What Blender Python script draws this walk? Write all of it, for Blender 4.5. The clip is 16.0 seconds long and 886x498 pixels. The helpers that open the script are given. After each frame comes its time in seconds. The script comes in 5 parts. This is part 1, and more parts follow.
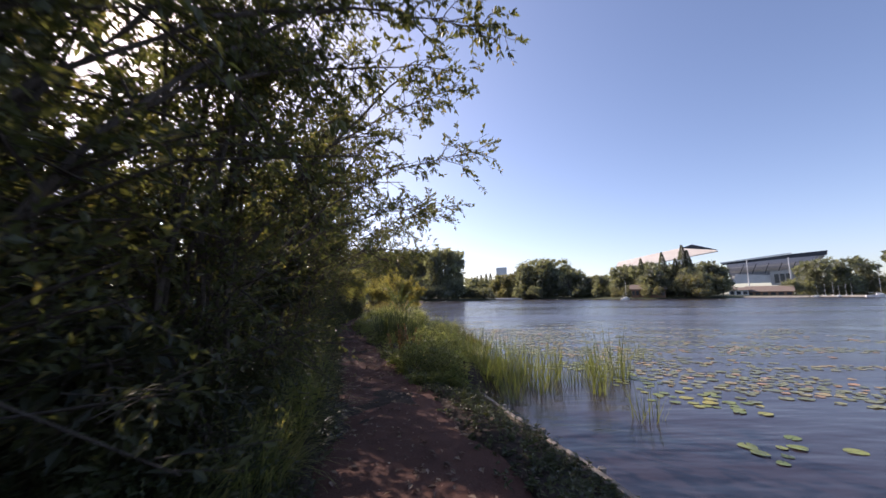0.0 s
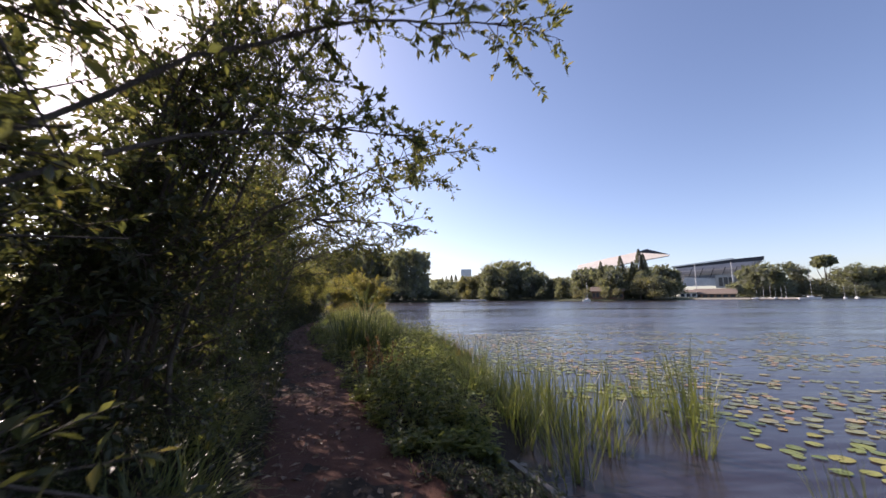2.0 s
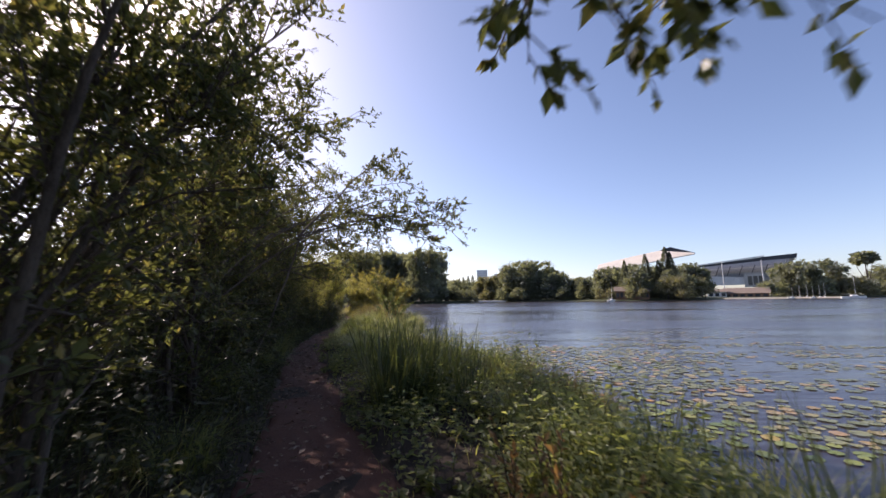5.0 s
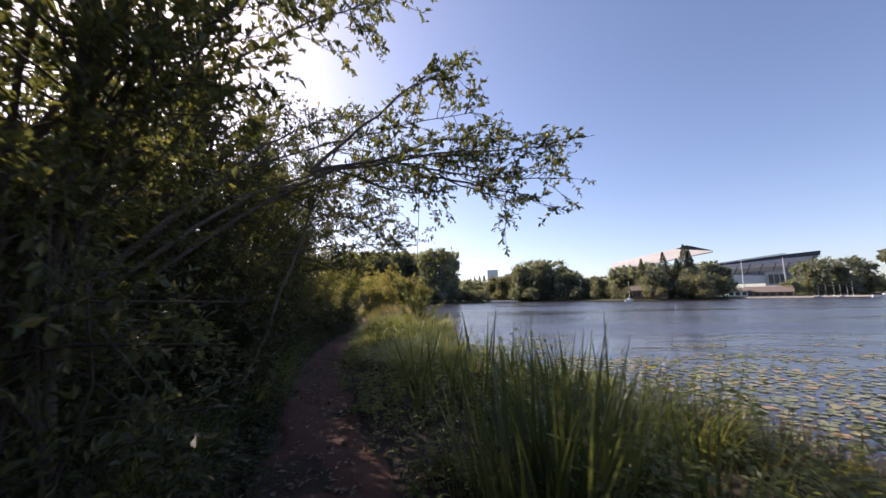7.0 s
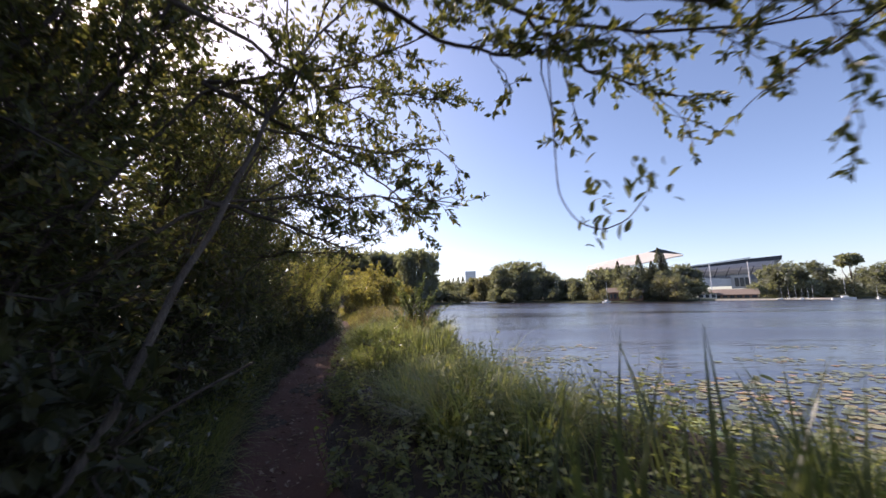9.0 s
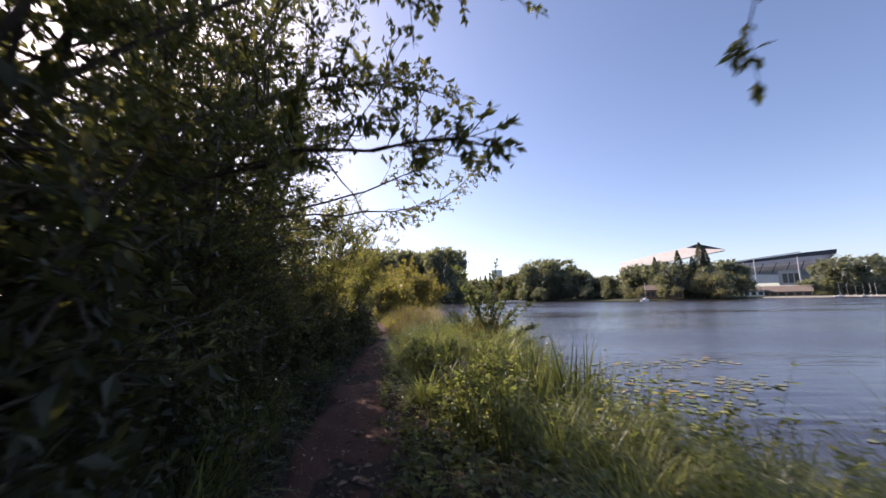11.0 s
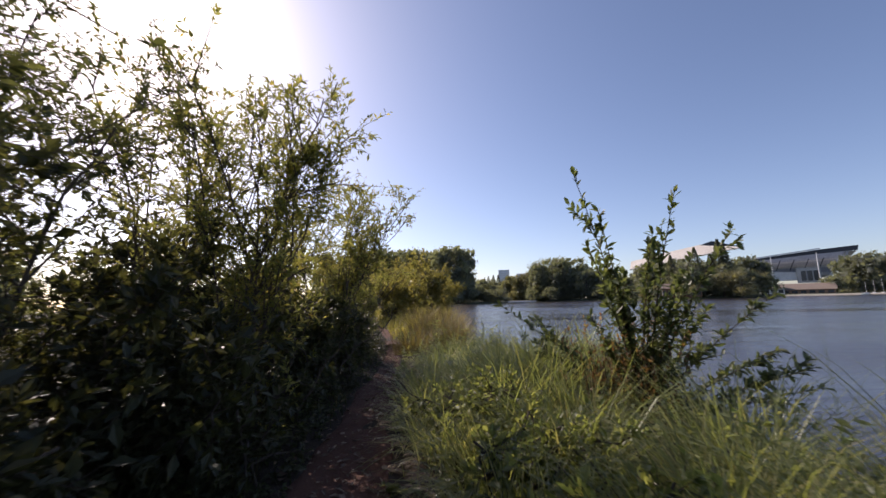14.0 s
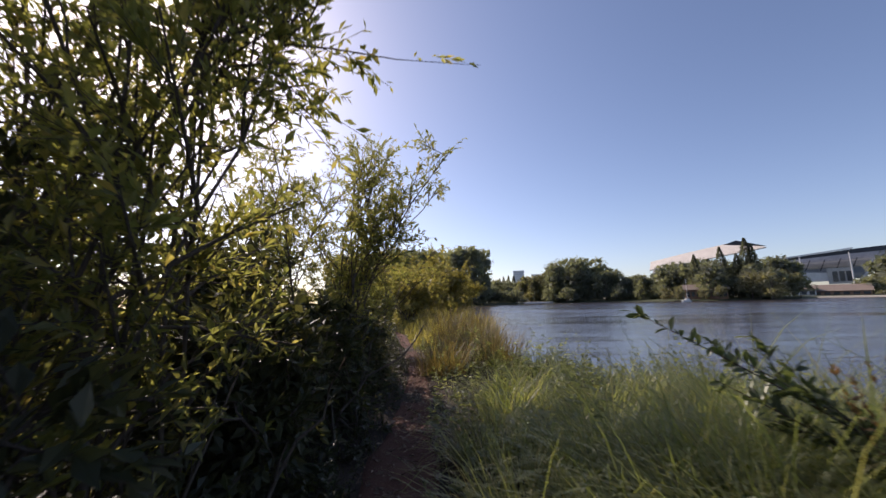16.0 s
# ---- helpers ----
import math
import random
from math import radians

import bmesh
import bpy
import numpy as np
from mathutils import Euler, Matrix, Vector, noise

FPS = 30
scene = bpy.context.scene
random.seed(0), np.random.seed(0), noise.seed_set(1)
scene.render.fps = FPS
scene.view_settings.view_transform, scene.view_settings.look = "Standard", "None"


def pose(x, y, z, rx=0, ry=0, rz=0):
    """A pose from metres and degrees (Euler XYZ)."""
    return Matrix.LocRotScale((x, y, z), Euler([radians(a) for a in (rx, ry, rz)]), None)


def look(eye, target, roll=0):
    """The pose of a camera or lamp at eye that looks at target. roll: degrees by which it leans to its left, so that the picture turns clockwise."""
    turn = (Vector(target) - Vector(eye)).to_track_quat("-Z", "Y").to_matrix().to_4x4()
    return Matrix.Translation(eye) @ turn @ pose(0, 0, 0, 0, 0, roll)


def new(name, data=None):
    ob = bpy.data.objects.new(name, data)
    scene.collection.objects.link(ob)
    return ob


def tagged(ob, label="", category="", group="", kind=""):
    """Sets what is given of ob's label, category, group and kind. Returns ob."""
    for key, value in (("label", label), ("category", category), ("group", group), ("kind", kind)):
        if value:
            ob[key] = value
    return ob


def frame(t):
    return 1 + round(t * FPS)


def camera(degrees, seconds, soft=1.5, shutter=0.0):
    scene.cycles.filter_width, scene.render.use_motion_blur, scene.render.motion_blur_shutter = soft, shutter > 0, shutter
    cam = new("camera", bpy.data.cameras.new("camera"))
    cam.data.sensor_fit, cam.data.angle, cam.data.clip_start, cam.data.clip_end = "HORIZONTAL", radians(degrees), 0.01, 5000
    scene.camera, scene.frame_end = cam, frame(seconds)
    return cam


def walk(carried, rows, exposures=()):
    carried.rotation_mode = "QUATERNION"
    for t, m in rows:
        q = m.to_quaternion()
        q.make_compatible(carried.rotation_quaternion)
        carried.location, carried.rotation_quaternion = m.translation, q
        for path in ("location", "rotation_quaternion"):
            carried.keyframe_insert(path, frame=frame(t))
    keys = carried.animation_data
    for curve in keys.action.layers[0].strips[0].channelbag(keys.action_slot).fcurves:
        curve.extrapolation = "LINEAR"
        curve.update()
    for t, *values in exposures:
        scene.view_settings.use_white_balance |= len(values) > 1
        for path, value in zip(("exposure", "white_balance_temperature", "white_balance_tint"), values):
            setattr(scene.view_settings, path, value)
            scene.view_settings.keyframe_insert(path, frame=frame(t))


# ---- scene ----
# ---- camera and walk ----
cam = camera(100.2, 16.0, shutter=0.35)
ROWS = (
    (0.0, 0.000, 0.000, 1.492, -0.24, 7.57, -0.60),
    (0.5, -0.032, 0.777, 1.472, -2.21, 7.54, -0.44),
    (1.0, -0.127, 1.574, 1.457, -3.85, 7.66, -0.62),
    (1.5, -0.290, 2.278, 1.442, -4.61, 7.78, -0.86),
    (2.0, -0.463, 3.017, 1.471, -5.68, 7.74, -0.49),
    (2.5, -0.630, 3.746, 1.506, -5.77, 7.98, -1.07),
    (3.0, -0.811, 4.553, 1.507, -5.82, 8.04, -1.12),
    (3.5, -1.051, 5.380, 1.527, -3.76, 8.09, -1.24),
    (4.0, -1.198, 6.199, 1.498, -3.60, 8.05, -1.07),
    (6.5, -2.257, 10.288, 1.475, -2.28, 7.82, -0.54),
    (7.0, -2.542, 11.042, 1.461, -1.71, 8.00, -0.98),
    (7.5, -2.739, 11.825, 1.472, -2.02, 7.98, -1.05),
    (8.0, -2.994, 12.644, 1.503, -3.26, 8.16, -0.99),
    (8.5, -3.207, 13.440, 1.525, -4.88, 8.14, -0.89),
    (9.0, -3.440, 14.288, 1.515, -5.17, 8.10, -0.77),
    (9.5, -3.707, 15.149, 1.495, -4.61, 8.06, -0.80),
    (10.0, -3.983, 16.046, 1.471, -3.27, 7.99, -0.84),
    (12.5, -5.136, 21.478, 1.507, -0.10, 8.12, -1.15),
    (13.0, -5.232, 22.480, 1.485, -0.16, 8.04, -1.01),
    (13.5, -5.312, 23.425, 1.477, -0.13, 8.11, -1.22),
    (14.0, -5.331, 24.197, 1.453, -0.16, 8.15, -1.40),
    (14.5, -5.440, 24.921, 1.471, -0.17, 8.05, -1.85),
    (15.0, -5.592, 25.582, 1.555, 0.19, 8.31, -1.62),
    (15.5, -5.749, 26.267, 1.522, 0.38, 8.24, -1.28),
    (16.0, -5.908, 26.962, 1.511, 1.99, 8.32, -1.24),
)
EXPOSURES = [(t, stops, 6750, 25 if t < 13 else 23) for t, stops in ((0.0, 0.44), (4.0, 0.42), (6.5, 0.38), (8.5, 0.6), (10.0, 0.58), (12.5, 0.38), (13.0, 0.36), (13.5, 0.26), (14.5, -0.1), (15.0, -0.16), (15.5, 0.0), (16.0, 0.06))]
walk(cam, [(t, pose(x, y, z, 90 + pitch, -roll, yaw)) for t, x, y, z, yaw, pitch, roll in ROWS], EXPOSURES)

# ---- sky and sun ----
SUN_AZ, SUN_EL = -42.5, 34.0          # degrees right of +y, and above the horizon
world = bpy.data.worlds.new("sky")
scene.world = world
world.use_nodes = True
wn = world.node_tree
wn.nodes.clear()
w_sky = wn.nodes.new("ShaderNodeTexSky")
w_sky.sky_type = "NISHITA"
w_sky.sun_disc = False
w_sky.sun_elevation = radians(SUN_EL)
w_sky.sun_rotation = radians(SUN_AZ)
w_sky.air_density, w_sky.dust_density, w_sky.ozone_density = 0.85, 0.95, 2.2
w_bg = wn.nodes.new("ShaderNodeBackground")
w_bg.inputs["Strength"].default_value = 0.15
w_out = wn.nodes.new("ShaderNodeOutputWorld")
wn.links.new(w_sky.outputs[0], w_bg.inputs[0])
wn.links.new(w_bg.outputs[0], w_out.inputs[0])

sun_data = bpy.data.lights.new("sun", "SUN")
sun_data.energy, sun_data.angle, sun_data.color = 5.0, radians(0.53), (1.0, 0.93, 0.82)
sun_dir = Vector((math.sin(radians(SUN_AZ)) * math.cos(radians(SUN_EL)),
                  math.cos(radians(SUN_AZ)) * math.cos(radians(SUN_EL)), math.sin(radians(SUN_EL))))
sun_ob = new("sun", sun_data)
sun_ob.matrix_world = look(sun_dir * 60, (0, 0, 0))

# ---- materials ----
def material(name):
    m = bpy.data.materials.new(name)
    m.use_nodes = True
    nt = m.node_tree
    nt.nodes.clear()
    out = nt.nodes.new("ShaderNodeOutputMaterial")
    return m, nt, out


def ramp(nt, fac, stops):
    r = nt.nodes.new("ShaderNodeValToRGB")
    while len(r.color_ramp.elements) < len(stops):
        r.color_ramp.elements.new(0.5)
    for el, (p, c) in zip(r.color_ramp.elements, stops):
        el.position, el.color = p, (*c, 1)
    nt.links.new(fac, r.inputs[0])
    return r.outputs[0]


def noise_tex(nt, scale, detail=4.0, rough=0.6, coords="Object", stretch=(1, 1, 1)):
    tc = nt.nodes.new("ShaderNodeTexCoord")
    mp = nt.nodes.new("ShaderNodeMapping")
    mp.inputs["Scale"].default_value = stretch
    n = nt.nodes.new("ShaderNodeTexNoise")
    n.inputs["Scale"].default_value, n.inputs["Detail"].default_value, n.inputs["Roughness"].default_value = scale, detail, rough
    nt.links.new(tc.outputs[coords], mp.inputs[0])
    nt.links.new(mp.outputs[0], n.inputs["Vector"])
    return n.outputs[0]


def mix_col(nt, fac, a, b, mode="MIX"):
    m = nt.nodes.new("ShaderNodeMix")
    m.data_type, m.blend_type = "RGBA", mode
    for value, sock in ((fac, m.inputs[0]), (a, m.inputs[6]), (b, m.inputs[7])):
        if isinstance(value, (int, float)):
            sock.default_value = value
        elif isinstance(value, tuple):
            sock.default_value = (*value, 1)
        else:
            nt.links.new(value, sock)
    return m.outputs[2]


def bump(nt, height, strength, distance):
    b = nt.nodes.new("ShaderNodeBump")
    b.inputs["Strength"].default_value, b.inputs["Distance"].default_value = strength, distance
    nt.links.new(height, b.inputs["Height"])
    return b.outputs[0]


def principled(nt, out, color, rough=0.7, metal=0.0, normal=None, spec=0.5):
    p = nt.nodes.new("ShaderNodeBsdfPrincipled")
    if isinstance(color, tuple):
        p.inputs["Base Color"].default_value = (*color, 1)
    else:
        nt.links.new(color, p.inputs["Base Color"])
    if isinstance(rough, (int, float)):
        p.inputs["Roughness"].default_value = rough
    else:
        nt.links.new(rough, p.inputs["Roughness"])
    p.inputs["Metallic"].default_value = metal
    p.inputs["Specular IOR Level"].default_value = spec
    if normal is not None:
        nt.links.new(normal, p.inputs["Normal"])
    nt.links.new(p.outputs[0], out.inputs[0])
    return p


def muted(c, amount=0.34):
    """A colour drawn towards its own grey, a little to the red."""
    g = 0.3 * c[0] + 0.6 * c[1] + 0.1 * c[2]
    return tuple(v * (1 - amount) + g * amount * k for v, k in zip(c, (1.17, 1.0, 1.0)))


def mat_leaf(name, stops, translucent=0.45, rough=0.45, scale=1.2, patch=0.5):
    """A leaf or blade: colour by piece and by patch, light shining through it."""
    m, nt, out = material(name)
    geo = nt.nodes.new("ShaderNodeNewGeometry")
    col = ramp(nt, geo.outputs["Random Per Island"], [(p, muted(c)) for p, c in stops])
    big = noise_tex(nt, scale, 3)
    dark = ramp(nt, big, [(0.3, (patch, patch, patch)), (0.7, (1.25, 1.2, 1.1))])
    col = mix_col(nt, 1.0, col, dark, "MULTIPLY")
    p = principled(nt, out, col, rough, spec=0.4)
    tr = nt.nodes.new("ShaderNodeBsdfTranslucent")
    warm = mix_col(nt, 1.0, col, (2.0, 1.92, 0.85), "MULTIPLY")
    nt.links.new(warm, tr.inputs[0])
    mx = nt.nodes.new("ShaderNodeMixShader")
    mx.inputs[0].default_value = translucent
    nt.links.new(p.outputs[0], mx.inputs[1])
    nt.links.new(tr.outputs[0], mx.inputs[2])
    nt.links.new(mx.outputs[0], out.inputs[0])
    return m


def mat_rough(name, a, b, scale=6.0, rough=0.85, bump_strength=0.4, bump_dist=0.02, stretch=(1, 1, 1), fine=None):
    """A matt surface of two tones at two scales, with relief."""
    m, nt, out = material(name)
    n1 = noise_tex(nt, scale, 6, 0.65, stretch=stretch)
    n2 = noise_tex(nt, fine or scale * 9, 4, 0.7, stretch=stretch)
    col = ramp(nt, n1, [(0.32, a), (0.68, b)])
    col = mix_col(nt, 0.35, col, ramp(nt, n2, [(0.35, tuple(v * 0.55 for v in a)), (0.7, tuple(min(1, v * 1.25) for v in b))]))
    principled(nt, out, col, rough, normal=bump(nt, n2, bump_strength, bump_dist), spec=0.3)
    return m


M_SHRUB = mat_leaf("sallow_leaves", [(0, (0.065, 0.09, 0.035)), (0.5, (0.09, 0.12, 0.042)), (0.85, (0.125, 0.155, 0.052)), (0.98, (0.22, 0.19, 0.05))], 0.45, 0.36, patch=0.7)
# darker than the sallow leaves: shade low in the thicket put into colour
M_UNDER_SHADED = mat_leaf("undergrowth_leaves_shaded", [(0, (0.036, 0.048, 0.02)), (0.6, (0.058, 0.076, 0.028)), (1, (0.09, 0.095, 0.036))], 0.35)
M_WILLOW = mat_leaf("willow_leaves", [(0, (0.12, 0.154, 0.0396)), (0.5, (0.168, 0.201, 0.0528)), (0.9, (0.229, 0.234, 0.0594)), (1, (0.335, 0.268, 0.066))], 0.62, patch=0.7)
M_YELLOW = mat_leaf("yellow_willow_leaves", [(0, (0.15, 0.16, 0.032)), (0.6, (0.21, 0.204, 0.036)), (1, (0.288, 0.248, 0.045))], 0.5, scale=0.4, patch=0.6)
# distance haze is mixed into these far leaf colours: paler and greyer
M_FARLEAF = mat_leaf("far_leaves_hazed", [(0, (0.121, 0.16, 0.149)), (0.6, (0.145, 0.188, 0.171)), (1, (0.181, 0.226, 0.195))], 0.5, 0.6, scale=0.12, patch=0.7)
M_FARCON = mat_leaf("conifer_needles_hazed", [(0, (0.0875, 0.118, 0.121)), (1, (0.117, 0.151, 0.143))], 0.5, 0.6, scale=0.12, patch=0.7)
M_FAROLIVE = mat_leaf("far_olive_leaves", [(0, (0.137, 0.158, 0.0891)), (1, (0.206, 0.212, 0.119))], 0.35, 0.6, scale=0.12, patch=0.7)
# shade darkens the verge grass colour, sunlight lightens the bank sedge colour
M_GRASS = mat_leaf("grass_blades_shaded", [(0, (0.03, 0.05, 0.015)), (0.6, (0.055, 0.08, 0.022)), (0.9, (0.1, 0.11, 0.035)), (1, (0.24, 0.2, 0.09))], 0.4, 0.4, scale=0.9)
M_SEDGE = mat_leaf("sedge_blades_sunlit", [(0, (0.126, 0.19, 0.0504)), (0.6, (0.192, 0.259, 0.0693)), (1, (0.324, 0.314, 0.113))], 0.5, 0.38, scale=0.8, patch=0.7)
# iris green lowered further: the shade over the clumps is in the colour
M_IRIS = mat_leaf("iris_blades_shaded", [(0, (0.0405, 0.068, 0.0252)), (0.7, (0.063, 0.0952, 0.0324)), (1, (0.099, 0.123, 0.0378))], 0.42, 0.35, scale=0.8, patch=0.7)
M_REED = mat_leaf("reed_blades", [(0, (0.0532, 0.0892, 0.0252)), (0.6, (0.0912, 0.132, 0.0324)), (1, (0.152, 0.162, 0.054))], 0.48, 0.38, scale=1.5, patch=0.75)
# weed leaves darkened for shade, bank leaves lightened for sun, both in colour
M_WEED = mat_leaf("weed_leaves_shaded", [(0, (0.032, 0.055, 0.018)), (0.6, (0.055, 0.09, 0.025)), (1, (0.09, 0.125, 0.035))], 0.4, 0.45, scale=1.4)
M_BANKWEED = mat_leaf("bank_leaves_sunlit", [(0, (0.0991, 0.157, 0.0468)), (0.6, (0.152, 0.217, 0.0655)), (1, (0.231, 0.27, 0.0858))], 0.58, 0.42, scale=1.1, patch=0.6)
M_SAPLING = mat_leaf("sapling_leaves", [(0, (0.054, 0.0978, 0.0408)), (0.6, (0.084, 0.138, 0.054)), (1, (0.132, 0.178, 0.066))], 0.45, 0.4, scale=1.1, patch=0.6)
M_TAN = mat_leaf("dry_grass", [(0, (0.0994, 0.0845, 0.028)), (0.6, (0.155, 0.118, 0.04)), (1, (0.221, 0.156, 0.056))], 0.35, 0.6, scale=0.8, patch=0.6)
M_RED = mat_leaf("red_stalk_leaves", [(0, (0.168, 0.078, 0.036)), (0.6, (0.252, 0.117, 0.048)), (1, (0.308, 0.208, 0.06))], 0.4, 0.5, scale=1.5, patch=0.7)
M_FLOWER = mat_leaf("yellow_petals", [(0, (0.75, 0.5, 0.02)), (1, (0.85, 0.62, 0.03))], 0.3, 0.5, patch=0.9)
M_LITTER = mat_leaf("dead_leaves", [(0, (0.10, 0.055, 0.03)), (0.6, (0.20, 0.12, 0.07)), (1, (0.36, 0.26, 0.17))], 0.1, 0.7, scale=2.0, patch=0.7)
M_PAD = mat_leaf("lily_pad_leaf", [(0, (0.13, 0.17, 0.035)), (0.65, (0.22, 0.25, 0.05)), (0.85, (0.36, 0.30, 0.05)), (1, (0.46, 0.22, 0.04))], 0.1, 0.3, scale=2.5, patch=0.75)
M_BARK = mat_rough("bark", (0.06, 0.046, 0.036), (0.17, 0.135, 0.11), 9, 0.9, 0.8, 0.02, (1, 1, 0.25))
M_TWIG = mat_rough("twigs", (0.05, 0.035, 0.025), (0.11, 0.08, 0.055), 12, 0.8, 0.3, 0.005)
M_SOIL = mat_rough("soil", (0.028, 0.02, 0.014), (0.065, 0.046, 0.032), 3, 0.95, 0.7, 0.04)
M_DIRT = mat_rough("trodden_dirt", (0.075, 0.032, 0.022), (0.135, 0.062, 0.042), 2.2, 0.92, 0.6, 0.025, fine=45)
M_TIMBER = mat_rough("weathered_timber", (0.15, 0.125, 0.10), (0.33, 0.29, 0.24), 5, 0.85, 0.5, 0.01, (1, 0.15, 1))
M_CONCRETE = mat_rough("concrete", (0.42, 0.41, 0.39), (0.58, 0.56, 0.53), 0.15, 0.8, 0.1, 0.02)
M_WHITE = mat_rough("white_panels", (0.66, 0.66, 0.66), (0.8, 0.8, 0.79), 0.2, 0.55, 0.05, 0.01)
M_ROOFPALE = mat_rough("pale_roof_metal", (0.60, 0.54, 0.46), (0.72, 0.66, 0.57), 0.1, 0.5, 0.05, 0.01)
M_SEATS = mat_rough("seating", (0.30, 0.31, 0.33), (0.42, 0.43, 0.45), 0.3, 0.6, 0.05, 0.01)
M_STEEL = mat_rough("dark_steel", (0.035, 0.04, 0.05), (0.07, 0.075, 0.09), 0.5, 0.45, 0.05, 0.01)
M_BROWN = mat_rough("brown_shingle", (0.22, 0.125, 0.085), (0.34, 0.21, 0.15), 1.0, 0.85, 0.3, 0.05)
M_ROOFB = mat_rough("brown_roof", (0.2, 0.155, 0.125), (0.28, 0.22, 0.18), 1.0, 0.85, 0.2, 0.05)
M_SHORE = mat_rough("shore_turf", (0.035, 0.045, 0.022), (0.07, 0.08, 0.04), 0.2, 0.95, 0.3, 0.05)
M_BEACH = mat_rough("sand_and_stone", (0.38, 0.33, 0.26), (0.55, 0.5, 0.42), 0.3, 0.9, 0.3, 0.05)
M_HULL = mat_rough("white_hull", (0.75, 0.75, 0.73), (0.82, 0.82, 0.8), 0.6, 0.3, 0.02, 0.01)
M_ORANGE = mat_rough("orange_hull", (0.65, 0.2, 0.04), (0.75, 0.28, 0.06), 0.6, 0.4, 0.02, 0.01)
# tower tones whitened: the haze before them is put into the base colour
M_TOWERWIN = mat_rough("hazy_glass", (0.55, 0.56, 0.6), (0.62, 0.63, 0.66), 0.05, 0.5, 0.05, 0.05)
M_TOWER = mat_rough("hazy_concrete", (0.74, 0.74, 0.74), (0.82, 0.82, 0.82), 0.05, 0.8, 0.05, 0.05)


def mat_glass():
    m, nt, out = material("dark_glazing")
    n = noise_tex(nt, 0.4, 3)
    principled(nt, out, ramp(nt, n, [(0.3, (0.02, 0.03, 0.04)), (0.7, (0.05, 0.06, 0.08))]), 0.12)
    return m


M_GLASS = mat_glass()


def mat_water():
    m, nt, out = material("lake_water")
    n1 = noise_tex(nt, 1.0, 2, 0.45, stretch=(0.8, 2.6, 1))
    n2 = noise_tex(nt, 0.16, 3, 0.5, stretch=(1, 2.2, 1))
    breeze = ramp(nt, noise_tex(nt, 0.11, 3, 0.55, stretch=(0.7, 1.6, 1)), [(0.4, (0.25, 0.25, 0.25)), (0.62, (1, 1, 1))])
    wavelets = nt.nodes.new("ShaderNodeMath")
    wavelets.operation = "MULTIPLY"
    nt.links.new(n1, wavelets.inputs[0])
    nt.links.new(breeze, wavelets.inputs[1])
    add = nt.nodes.new("ShaderNodeMath")
    add.operation = "MULTIPLY_ADD"
    nt.links.new(n2, add.inputs[0])
    add.inputs[1].default_value = 1.6
    nt.links.new(wavelets.outputs[0], add.inputs[2])
    calm = noise_tex(nt, 0.035, 3, 0.6, stretch=(0.6, 2.0, 1))
    rough = ramp(nt, calm, [(0.35, (0.12, 0.12, 0.12)), (0.65, (0.26, 0.26, 0.26))])
    deep = ramp(nt, calm, [(0.3, (0.030, 0.023, 0.030)), (0.7, (0.040, 0.033, 0.041))])
    p = principled(nt, out, deep, rough, normal=bump(nt, add.outputs[0], 0.42, 0.12), spec=0.5)
    p.inputs["IOR"].default_value = 1.333
    return m


M_WATER = mat_water()

# ---- mesh helpers ----
rng = np.random.default_rng(7)


def np_mesh(name, verts, tris=None, quads=None, smooth=False):
    me = bpy.data.meshes.new(name)
    loops, starts, n = [], [], 0
    for faces, k in ((tris, 3), (quads, 4)):
        if faces is not None and len(faces):
            faces = np.asarray(faces, np.int32)
            loops.append(faces.ravel())
            starts.append(n + np.arange(len(faces), dtype=np.int32) * k)
            n += faces.size
    loops, starts = np.concatenate(loops), np.concatenate(starts)
    me.vertices.add(len(verts))
    me.vertices.foreach_set("co", np.asarray(verts, np.float32).ravel())
    me.loops.add(len(loops))
    me.loops.foreach_set("vertex_index", loops.astype(np.int32))
    me.polygons.add(len(starts))
    me.polygons.foreach_set("loop_start", starts.astype(np.int32))
    me.polygons.foreach_set("use_smooth", np.full(len(starts), smooth))
    me.update(calc_edges=True)
    me.validate()
    return me


def link_mesh(name, me, mat, parent=None, label=""):
    if not me.materials:
        me.materials.append(mat)
    ob = new(name, me)
    if parent is not None:
        ob.parent = parent
    return tagged(ob, label)


def part(name, bm, mat, parent=None, label=""):
    me = bpy.data.meshes.new(name)
    bm.normal_update()
    bm.to_mesh(me)
    bm.free()
    return link_mesh(name, me, mat, parent, label)


def thing(name, at, label, category, group="", rz=0.0):
    ob = new(name)
    ob.empty_display_size = 0.3
    ob.matrix_world = pose(*at, 0, 0, rz)
    return tagged(ob, label, category, group)


def unit(v):
    return v / np.maximum(np.linalg.norm(v, axis=-1, keepdims=True), 1e-9)


